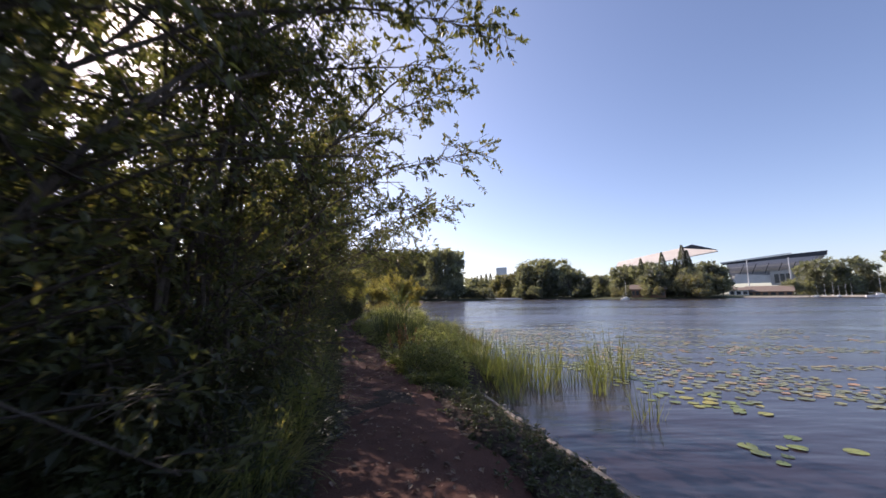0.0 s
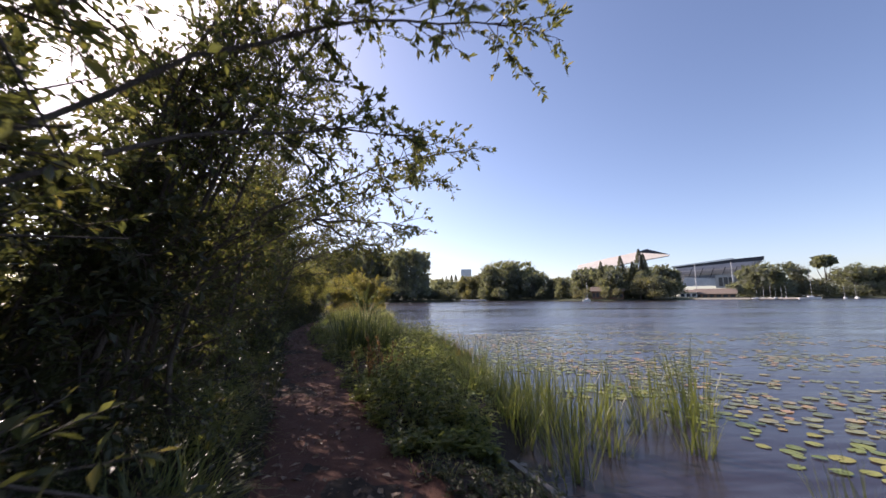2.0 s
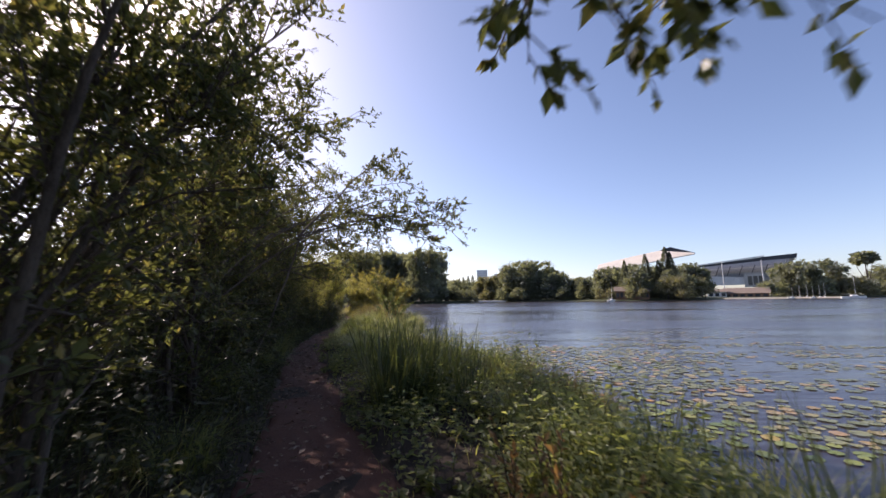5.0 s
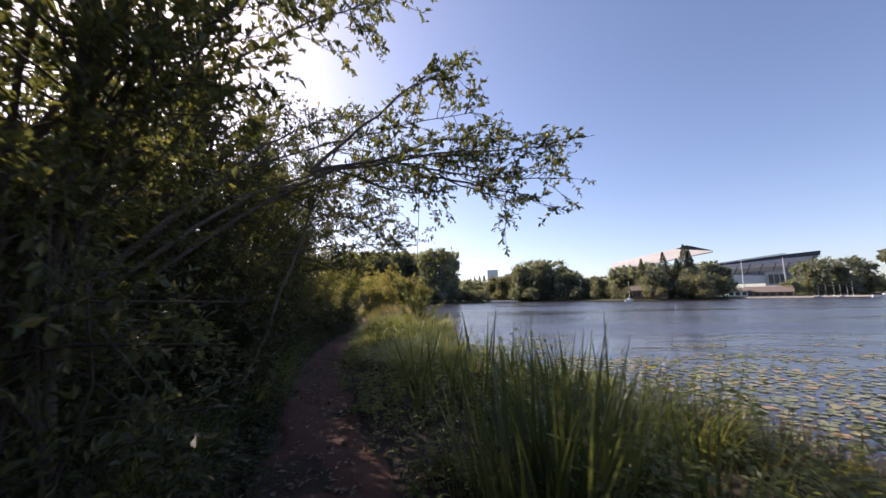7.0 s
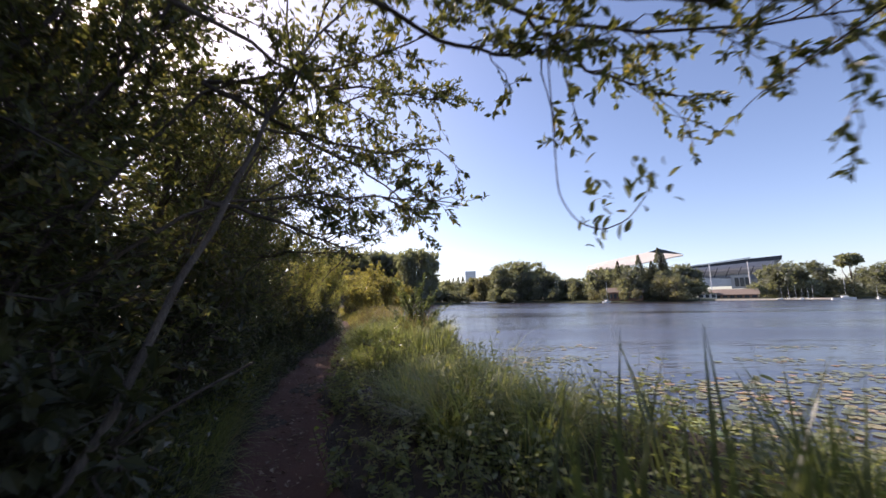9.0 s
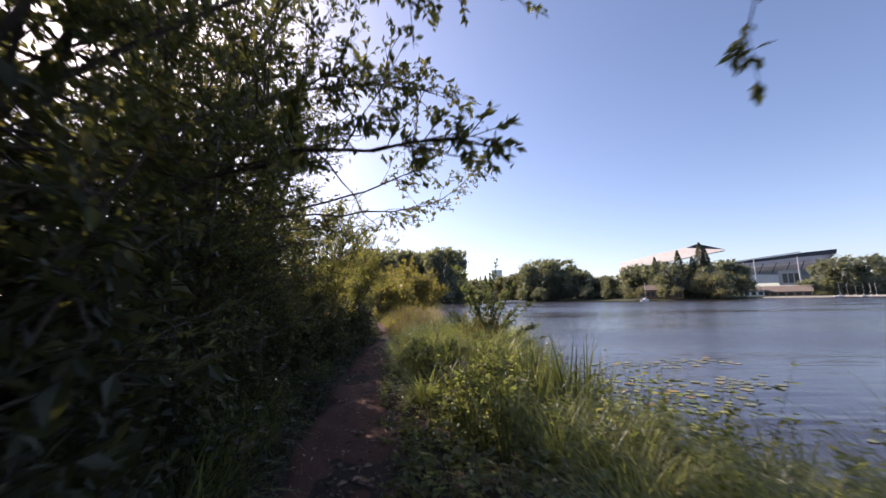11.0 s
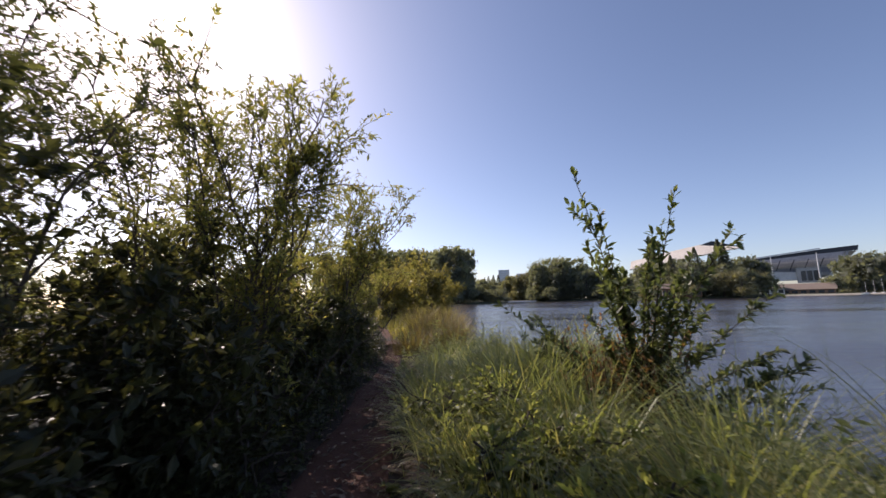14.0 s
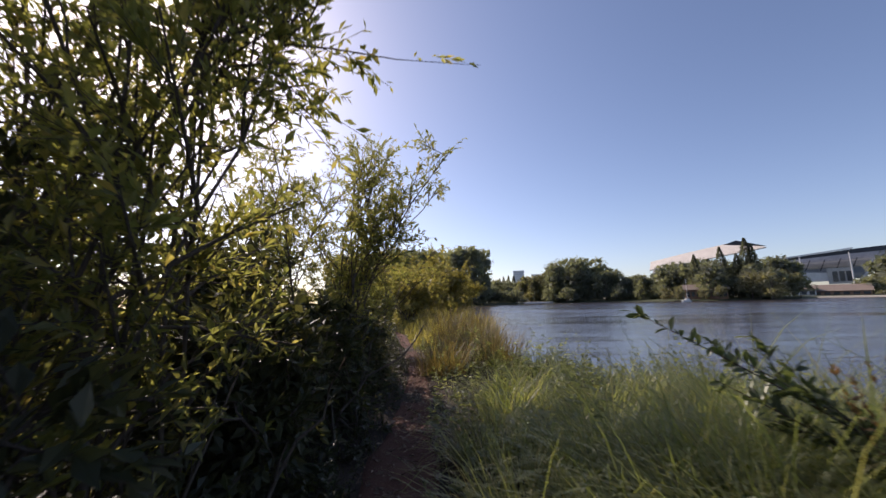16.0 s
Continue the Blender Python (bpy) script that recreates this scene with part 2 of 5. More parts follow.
def leaf_mesh(name, pos, way, nrm, length, width, full=False):
    """Folded pointed leaves: two triangles each, or six in a rounder shape."""
    way = unit(way)
    side = unit(np.cross(way, nrm))
    up = np.cross(side, way)
    L, W = length[:, None], width[:, None]
    n = len(pos)
    if not full:
        v = np.stack([pos, pos + way * L * 0.48 + side * W * 0.5 + up * W * 0.14,
                      pos + way * L - up * L * 0.08, pos + way * L * 0.48 - side * W * 0.5 + up * W * 0.14], 1)
        f = np.array([[0, 1, 2], [0, 2, 3]])
    else:
        v = np.stack([pos, pos + way * L * 0.3 + side * W * 0.42 + up * W * 0.12, pos + way * L * 0.68 + side * W * 0.42 + up * W * 0.1,
                      pos + way * L - up * L * 0.1, pos + way * L * 0.68 - side * W * 0.42 + up * W * 0.1,
                      pos + way * L * 0.3 - side * W * 0.42 + up * W * 0.12, pos + way * L * 0.5], 1)
        f = np.array([[0, 1, 6], [1, 2, 6], [2, 3, 6], [3, 4, 6], [4, 5, 6], [5, 0, 6]])
    k = v.shape[1]
    faces = (np.arange(n)[:, None, None] * k + f[None]).reshape(-1, 3)
    return np_mesh(name, v.reshape(-1, 3), tris=faces)


def blade_arrays(pos, az, length, lean, width, droop):
    """Tapered bent blades: lean is the first tilt from upright, droop the bend on the way, both in radians."""
    n, seg = len(pos), 4
    out = np.stack([np.cos(az), np.sin(az), 0 * az], -1)
    side = np.stack([-np.sin(az), np.cos(az), 0 * az], -1)
    p, rows = pos.copy(), []
    taper = (1.0, 0.95, 0.72, 0.4)
    for i in range(seg):
        rows += [p - side * (width * taper[i] / 2)[:, None], p + side * (width * taper[i] / 2)[:, None]]
        a = lean + droop * (i + 0.5) / seg
        p = p + (out * np.sin(a)[:, None] + np.array([0, 0, 1.0]) * np.cos(a)[:, None]) * (length / seg)[:, None]
    rows.append(p)
    v = np.stack(rows, 1)
    base = np.arange(n)[:, None, None] * 9
    q = (base + np.array([[0, 1, 3, 2], [2, 3, 5, 4], [4, 5, 7, 6]])[None]).reshape(-1, 4)
    t = (base + np.array([[6, 7, 8]])[None]).reshape(-1, 3)
    return v.reshape(-1, 3), t, q


def blade_mesh(name, *args):
    v, t, q = blade_arrays(*args)
    return np_mesh(name, v, t, q)


def tube_arrays(paths, r0, r1, sides):
    """Tubes round polylines: paths (M, K, 3)."""
    m, k = paths.shape[:2]
    tan = unit(np.gradient(paths, axis=1))
    ref = np.where(np.abs(tan[..., 2:3]) > 0.9, np.array([1.0, 0, 0]), np.array([0, 0, 1.0]))
    a = unit(np.cross(tan, ref))
    b = np.cross(tan, a)
    s = np.linspace(0, 1, k)[None, :]
    r = (r0[:, None] * (1 - s) + r1[:, None] * s)[..., None, None]
    ang = np.arange(sides) * 2 * np.pi / sides
    v = paths[:, :, None] + r * (a[:, :, None] * np.cos(ang)[:, None] + b[:, :, None] * np.sin(ang)[:, None])
    i = np.arange(m)[:, None, None] * k * sides + np.arange(k - 1)[None, :, None] * sides
    j = np.arange(sides)[None, None]
    jn = (j + 1) % sides
    q = np.stack([i + j, i + jn, i + sides + jn, i + sides + j], -1).reshape(-1, 4)
    return v.reshape(-1, 3), q


def join_arrays(pieces):
    vs, qs, n = [], [], 0
    for v, q in pieces:
        vs.append(v)
        qs.append(q + n)
        n += len(v)
    return np.concatenate(vs), np.concatenate(qs)


def box(bm, lo, hi, bevel=0.0):
    r = bmesh.ops.create_cube(bm, size=1.0)
    vs = r["verts"]
    for v in vs:
        v.co = Vector([lo[i] + (v.co[i] + 0.5) * (hi[i] - lo[i]) for i in range(3)])
    if bevel:
        bmesh.ops.bevel(bm, geom=[e for e in bm.edges if all(v in vs for v in e.verts)], offset=bevel, segments=1, affect="EDGES")


def prism(bm, profile, x0, x1):
    """Extrude a profile of (y, z) from x0 to x1."""
    a = [bm.verts.new((x0, y, z)) for y, z in profile]
    b = [bm.verts.new((x1, y, z)) for y, z in profile]
    n = len(a)
    bm.faces.new(a[::-1])
    bm.faces.new(b)
    for i in range(n):
        bm.faces.new((a[i], a[(i + 1) % n], b[(i + 1) % n], b[i]))


def rod(bm, p, q, r0, r1, sides=8):
    p, q = Vector(p), Vector(q)
    ret = bmesh.ops.create_cone(bm, cap_ends=True, segments=sides, radius1=r0, radius2=r1, depth=(q - p).length)
    m = Matrix.Translation((p + q) / 2) @ (q - p).to_track_quat("Z", "Y").to_matrix().to_4x4()
    bmesh.ops.transform(bm, matrix=m, verts=ret["verts"])


# ---- plan: trail, shore and ground heights ----
WATER_Z = -0.35
YS = np.linspace(-40, 400, 4401)


def smooth_line(ys, xs, width):
    line = np.interp(YS, ys, xs)
    k = max(3, int(width / 0.1) | 1)
    padded = np.concatenate([np.full(k, line[0]), line, np.full(k, line[-1])])
    return np.convolve(padded, np.hanning(k) / np.hanning(k).sum(), "same")[k:-k]


TRAIL = smooth_line([-40, 0, 3, 6.1, 8.9, 11.3, 14.3, 16, 17.8, 19.8, 22, 24.8, 26.5, 28.3, 30.3, 32.2, 34, 35.5, 37, 45, 60, 400],
                    [1.6, 0.35, -0.13, -0.86, -1.8, -2.4, -3.46, -3.95, -4.57, -5.1, -5.5, -5.85, -6.1, -6.28, -6.45, -6.55, -6.65, -6.8, -7.0, -8.5, -13, -60], 2.0)
TRAIL_HALF = smooth_line([-40, 3, 6, 9, 11.5, 14.5, 18, 20, 26, 28.5, 30.5, 32.5, 35, 400], [0.9, 0.86, 0.72, 0.64, 0.58, 0.52, 0.5, 0.47, 0.46, 0.36, 0.31, 0.26, 0.2, 0.2], 2)
SHORE = smooth_line([-40, 0, 2.5, 6.7, 7.3, 8, 9.5, 11, 12, 14, 15.7, 18.5, 20, 22, 24, 26.2, 29, 31, 33, 34.2, 35.2, 37, 39, 48, 70, 90, 160, 230, 400],
                    [3.5, 2.55, 1.86, 0.74, 0.75, 1.15, 1.45, 1.2, 0.9, 1.1, 0.9, 0.3, -0.8, -1.4, -2.1, -1.8, -2.2, -1.2, -1.4, -2.0, -3.6, -4.6, -4.5, -3.9, -4.4, -5, -8, -10, -12], 1.0)


def trail_x(y):
    return np.interp(y, YS, TRAIL)


def trail_half(y):
    return np.interp(y, YS, TRAIL_HALF)


def shore_x(y):
    return np.interp(y, YS, SHORE)


def lumps(x, y, k=1.0):
    return (np.sin(x * 1.7 * k + 0.6 * y) * np.sin(y * 1.3 * k - 0.4 * x) + 0.5 * np.sin(x * 4.1 * k + 1.3) * np.sin(y * 3.7 * k + 0.7))


def ground_z(x, y):
    x, y = np.asarray(x, float), np.asarray(y, float)
    tx, th, sx = trail_x(y), trail_half(y), shore_x(y)
    left = np.clip((tx - th - x), 0, None)
    z = 0.03 * lumps(x, y) + np.clip(left * 0.05, 0, 0.5) - 0.04 * (np.abs(x - tx) < th * 1.05)
    z = z - np.where(y < 6.9, 0.22, 0.0) * np.clip((x - sx + 0.75) / 0.7, 0, 1)
    edge = np.where(y < 6.9, 0.05, 0.55)
    d = (x - sx + edge) / edge
    drop = np.clip(d, 0, 1)
    z = z * (1 - drop) + (WATER_Z - 0.02) * drop
    return z - np.clip(x - sx, 0, 6) * 0.14 - np.where(y < 6.9, 0.3, 0.0) * (x > sx)


def grid_mesh(name, xs, ys, zs, smooth=True):
    r, c = xs.shape
    v = np.stack([xs, ys, zs], -1).reshape(-1, 3)
    i = (np.arange(r - 1)[:, None] * c + np.arange(c - 1)[None]).ravel()
    return np_mesh(name, v, quads=np.stack([i, i + 1, i + c + 1, i + c], 1), smooth=smooth)


def build_ground():
    rows = np.concatenate([np.linspace(-40, -6, 18), np.linspace(-5, 48, 266), np.linspace(49, 100, 40), np.linspace(105, 400, 40)])
    left = -np.array([2500, 400, 120, 60, 30, 18, 12, 9, 7, 5.5, 4.5, 3.6, 3, 2.4, 1.9, 1.4, 1.0, 0.7, 0.45, 0.25, 0.1])
    mid = np.linspace(-1, 1, 9)
    right = np.linspace(0.06, 1, 16)
    under = np.array([0.06, 0.2, 0.5, 1, 2, 4, 8, 20])
    tx, th, sx = trail_x(rows)[:, None], trail_half(rows)[:, None], shore_x(rows)[:, None]
    re = tx + th
    xs = np.concatenate([tx - th + left, tx + th * mid, re + (sx - re) * right, sx + under], 1)
    ys = np.repeat(rows[:, None], xs.shape[1], 1)
    ob = link_mesh("ground", grid_mesh("ground", xs, ys, ground_z(xs, ys)), M_SOIL)
    tagged(ob, "dark soil bank sloping from the shrubs down to the lake", "ground", kind="structure")
    rows = np.linspace(-30, 60, 720)
    u = np.linspace(-1, 1, 17)
    wob = 1 + 0.12 * np.sin(rows * 2.3) + 0.08 * np.sin(rows * 5.1 + 1)
    xs = trail_x(rows)[:, None] + trail_half(rows)[:, None] * wob[:, None] * 1.12 * u
    ys = np.repeat(rows[:, None], 17, 1)
    zs = 0.012 * lumps(xs, ys, 2.2) + 0.008 * lumps(xs, ys, 7.0) - 0.02 * (1 - u ** 2) - 0.07 * np.abs(u) ** 8
    ob = link_mesh("trail", grid_mesh("trail", xs, ys, zs), M_DIRT)
    tagged(ob, "narrow reddish-brown trodden dirt footpath with leaf litter", "footpath", kind="structure")


build_ground()

bm = bmesh.new()
bmesh.ops.create_grid(bm, x_segments=2, y_segments=2, size=3500)
water = part("water", bm, M_WATER)
water.location = (900, 1500, WATER_Z)
tagged(water, "rippled blue-grey lake reflecting the clear sky", "lake", kind="structure")

EYE0 = (-3.0, 12.0)


def far(az, dist, z=0.0):
    return (EYE0[0] + dist * math.sin(radians(az)), EYE0[1] + dist * math.cos(radians(az)), z)


def build_far_shore():
    """Land across the water, in fans of growing distance."""
    azs = np.array([-14, -6, 0, 5, 8.5, 9, 12, 20, 24, 27, 30, 35, 39.5, 41, 46, 50, 54, 60, 70, 90, 120])
    near = np.array([230, 225, 222, 228, 240, 330, 320, 300, 290, 262, 252, 256, 268, 330, 360, 380, 420, 450, 480, 520, 600])
    a = np.linspace(-14, 120, 160)
    d0 = np.interp(a, azs, near)
    steps = (0, 3, 12, 60, 400, 2600)
    hs = (WATER_Z - 0.3, 0.1, 0.8, 1.6, 3.0, 6.0)
    xs = np.stack([EYE0[0] + (d0 + s) * np.sin(np.radians(a)) for s in steps], 1)
    ys = np.stack([EYE0[1] + (d0 + s) * np.cos(np.radians(a)) for s in steps], 1)
    zs = np.repeat(np.array(hs)[None], len(a), 0)
    ob = link_mesh("far_shore", grid_mesh("far_shore", xs, ys, zs), M_SHORE)
    tagged(ob, "low dark green far shore under trees", "shore", kind="structure")


build_far_shore()


def pale_strip(name, a0, a1, d, depth, z, mat, label, category):
    a = np.linspace(a0, a1, 24)
    ds = np.array([0.0, 0.2, depth])
    xs = EYE0[0] + (d + ds[None]) * np.sin(np.radians(a))[:, None]
    ys = EYE0[1] + (d + ds[None]) * np.cos(np.radians(a))[:, None]
    zs = np.repeat(np.array([[WATER_Z - 0.2, z, z + 0.3]]), 24, 0)
    tagged(link_mesh(name, grid_mesh(name, xs, ys, zs), mat), label, category, kind="structure")


pale_strip("beach", 40.5, 46.5, 326, 14, 0.35, M_BEACH, "narrow pale beach on the far shore", "beach")
pale_strip("beach", 46.5, 52.5, 352, 14, 0.35, M_BEACH, "narrow pale beach on the far shore", "beach")
pale_strip("sea_wall", 8.9, 13.2, 310, 6, 0.7, M_CONCRETE, "low pale wall along the far waterline", "wall")

# ---- shrubs and trees beside the trail ----
def grow(start, way, length, k, droop, wiggle, n):
    """n polylines of k points that start off along way and bend down by droop."""
    s = np.linspace(0, 1, k)[None, :, None]
    p = start[:, None] + way[:, None] * length[:, None, None] * s
    p[..., 2] -= (droop * length)[:, None] * s[..., 0] ** 2
    jit = np.cumsum(rng.normal(0, 1, (n, k, 3)) * (wiggle * length)[:, None, None] / k, 1)
    jit[:, 0] = 0
    return p + jit


def pick(paths, m, lo, hi):
    """m points on each polyline, with their tangents and fractions."""
    n, k = paths.shape[:2]
    s = rng.uniform(lo, hi, (n, m))
    f = s * (k - 1)
    i = np.minimum(f.astype(int), k - 2)
    w = (f - i)[..., None]
    a = np.take_along_axis(paths, i[..., None].repeat(3, -1), 1)
    b = np.take_along_axis(paths, (i + 1)[..., None].repeat(3, -1), 1)
    return (a * (1 - w) + b * w).reshape(-1, 3), unit(b - a).reshape(-1, 3), s.ravel()


def clear_of_trail(p, half=0.5, top=2.05):
    """Which points keep out of the walking space over the trail."""
    return ~((np.abs(p[..., 0] - trail_x(p[..., 1])) < half) & (p[..., 2] < top) & (p[..., 2] > 0.1))


def shrub(name, x, y, height, lean, spread, stems, boughs, twigs, leaves, leaf, mat, label, category, seed,
          low=0.12, upright=0.35, extra=(), slim=0.48, stem_r=0.035, droop=0.25, group="", twig_len=0.42, reach=0.27):
    """A many-stemmed shrub: stems, boughs and twigs in one mesh, leaves in another."""
    global rng
    rng = np.random.default_rng(seed)
    z0 = float(ground_z(x, y))
    base = thing(name, (x, y, z0 - 0.05), label, category, group)
    n = stems
    start = np.stack([rng.normal(0, 0.22, n), rng.normal(0, 0.3, n), np.zeros(n)], -1)
    end = np.stack([lean[0] * rng.uniform(0.3, 1.1, n) + rng.normal(0, spread, n), lean[1] * rng.uniform(0.3, 1.1, n) + rng.normal(0, spread, n),
                    height * rng.uniform(0.72, 1.0, n)], -1)
    k = 9
    s = np.linspace(0, 1, k)[None, :, None]
    st = start[:, None] * (1 - s) + end[:, None] * np.concatenate([s ** 1.5, s ** 1.5, s ** 0.85], -1)
    st += np.cumsum(rng.normal(0, 0.035, (n, k, 3)), 1) * (s > 0)
    pieces = [tube_arrays(st, np.full(n, stem_r) * rng.uniform(0.7, 1.3, n), np.full(n, 0.008), 6)]
    bp, bt, bs = pick(st, boughs, low, 1.0)
    m = len(bp)
    way = unit(bt * 0.55 + rng.normal(0, 0.6, (m, 3)) + np.array([0.12 * np.sign(lean[0] or 1), 0, upright]))
    bl = height * reach * (1.15 - 0.65 * bs) * rng.uniform(0.55, 1.2, m)
    bw = grow(bp, way, bl, 6, np.full(m, droop), 0.16, m)
    origin = np.array([x, y, z0 - 0.05])
    keep = clear_of_trail(bw + origin).all(1)
    bw, bs = bw[keep], bs[keep]
    m = len(bw)
    pieces.append(tube_arrays(bw[:, (0, 2, 5)], 0.014 * (1.2 - 0.6 * bs), np.full(m, 0.004), 4))
    tp, tt, ts = pick(bw, twigs, 0.12, 1.0)
    q = len(tp)
    way = unit(tt * 0.8 + rng.normal(0, 0.55, (q, 3)) + np.array([0, 0, 0.2]))
    tw = grow(tp, way, twig_len * rng.uniform(0.5, 1.3, q), 4, np.full(q, 0.1), 0.1, q)
    tw = tw[clear_of_trail(tw + origin).all(1)]
    lp, lt, ls = pick(tw, leaves, 0.12, 1.0)
    for pts in extra:                                  # boughs of known course
        c = np.array(pts) - origin
        u = np.linspace(0, len(c) - 1, 14)
        e = np.stack([np.interp(u, np.arange(len(c)), c[:, i]) for i in range(3)], -1)
        e[1:-1] = (e[:-2] + 2 * e[1:-1] + e[2:]) / 4 + rng.normal(0, 0.015, (12, 3))
        pieces.append(tube_arrays(e[None], np.array([0.019]), np.array([0.005]), 6))
        k_ = int(np.clip(np.linalg.norm(c[-1] - c[0]) * 6.5, 6, 26))
        ep, et, es = pick(e[None], k_, 0.4, 1.0)
        ew = unit(et * 0.8 + rng.normal(0, 0.5, (k_, 3)) + np.array([0, 0, 0.15]))
        eb = grow(ep, ew, rng.uniform(0.2, 0.6, k_), 6, np.full(k_, 0.15), 0.15, k_)
        pieces.append(tube_arrays(eb, np.full(k_, 0.006), np.full(k_, 0.0025), 4))
        ep, et, es = pick(eb, 4, 0.3, 1.0)
        ew = unit(et * 0.8 + rng.normal(0, 0.5, ep.shape))
        et = grow(ep, ew, rng.uniform(0.1, 0.28, len(ep)), 4, np.full(len(ep), 0.1), 0.1, len(ep))
        et = et[clear_of_trail(et + origin).all(1)]
        tw = np.concatenate([tw, et])
        xp, xt, _ = pick(et, 11, 0.25, 1.0)
        lp, lt = np.concatenate([lp, xp]), np.concatenate([lt, xt])
    q = len(tw)
    pieces.append(tube_arrays(tw[:, ::3], np.full(q, 0.0035), np.full(q, 0.0018), 3))
    v, f = join_arrays(pieces)
    link_mesh("trunk", np_mesh("trunk", v, quads=f, smooth=True), M_BARK, base, "brown-grey branching stems")
    keep = clear_of_trail(lp + origin, 0.45)
    lp, lt = lp[keep], lt[keep]
    c = len(lp)
    way = unit(lt * 0.75 + rng.normal(0, 0.55, (c, 3)))
    nrm = unit(rng.normal(0, 0.55, (c, 3)) + np.array([0, 0, 1.0]))
    L = leaf * rng.uniform(0.6, 1.3, c)
    link_mesh("crown", leaf_mesh("crown", lp, way, nrm, L, L * slim), mat, base, "dense green leaves")
    return base


SALLOW = "tall green sallow shrub arching over the dirt trail"
front = [
    # x, y, height, lean x, lean y, spread, seed
    (-2.6, -2.0, 5.2, 1.2, 0.6, 0.7, 11), (-2.3, 0.9, 5.4, 1.2, 0.6, 0.7, 12), (-2.6, 3.6, 5.6, 1.3, 0.7, 0.7, 13),
    (-3.3, 6.9, 5.4, 1.1, 0.7, 0.7, 14), (-4.0, 9.8, 4.9, 1.0, 0.7, 0.7, 15), (-4.9, 13.0, 5.2, 1.0, 0.7, 0.7, 16),
    (-6.3, 16.6, 5.2, 0.9, 0.7, 0.7, 17), (-6.9, 19.6, 5.0, 0.9, 0.5, 0.65, 18), (-7.7, 22.7, 6.2, 0.5, 0.4, 0.95, 19),
    (-7.75, 24.7, 5.8, 0.1, 0.1, 0.6, 20), (-3.5, 2.5, 5.2, 0.8, 0.5, 0.8, 22), (-9.0, 23.7, 6.2, 0.3, 0.2, 0.9, 23),
]
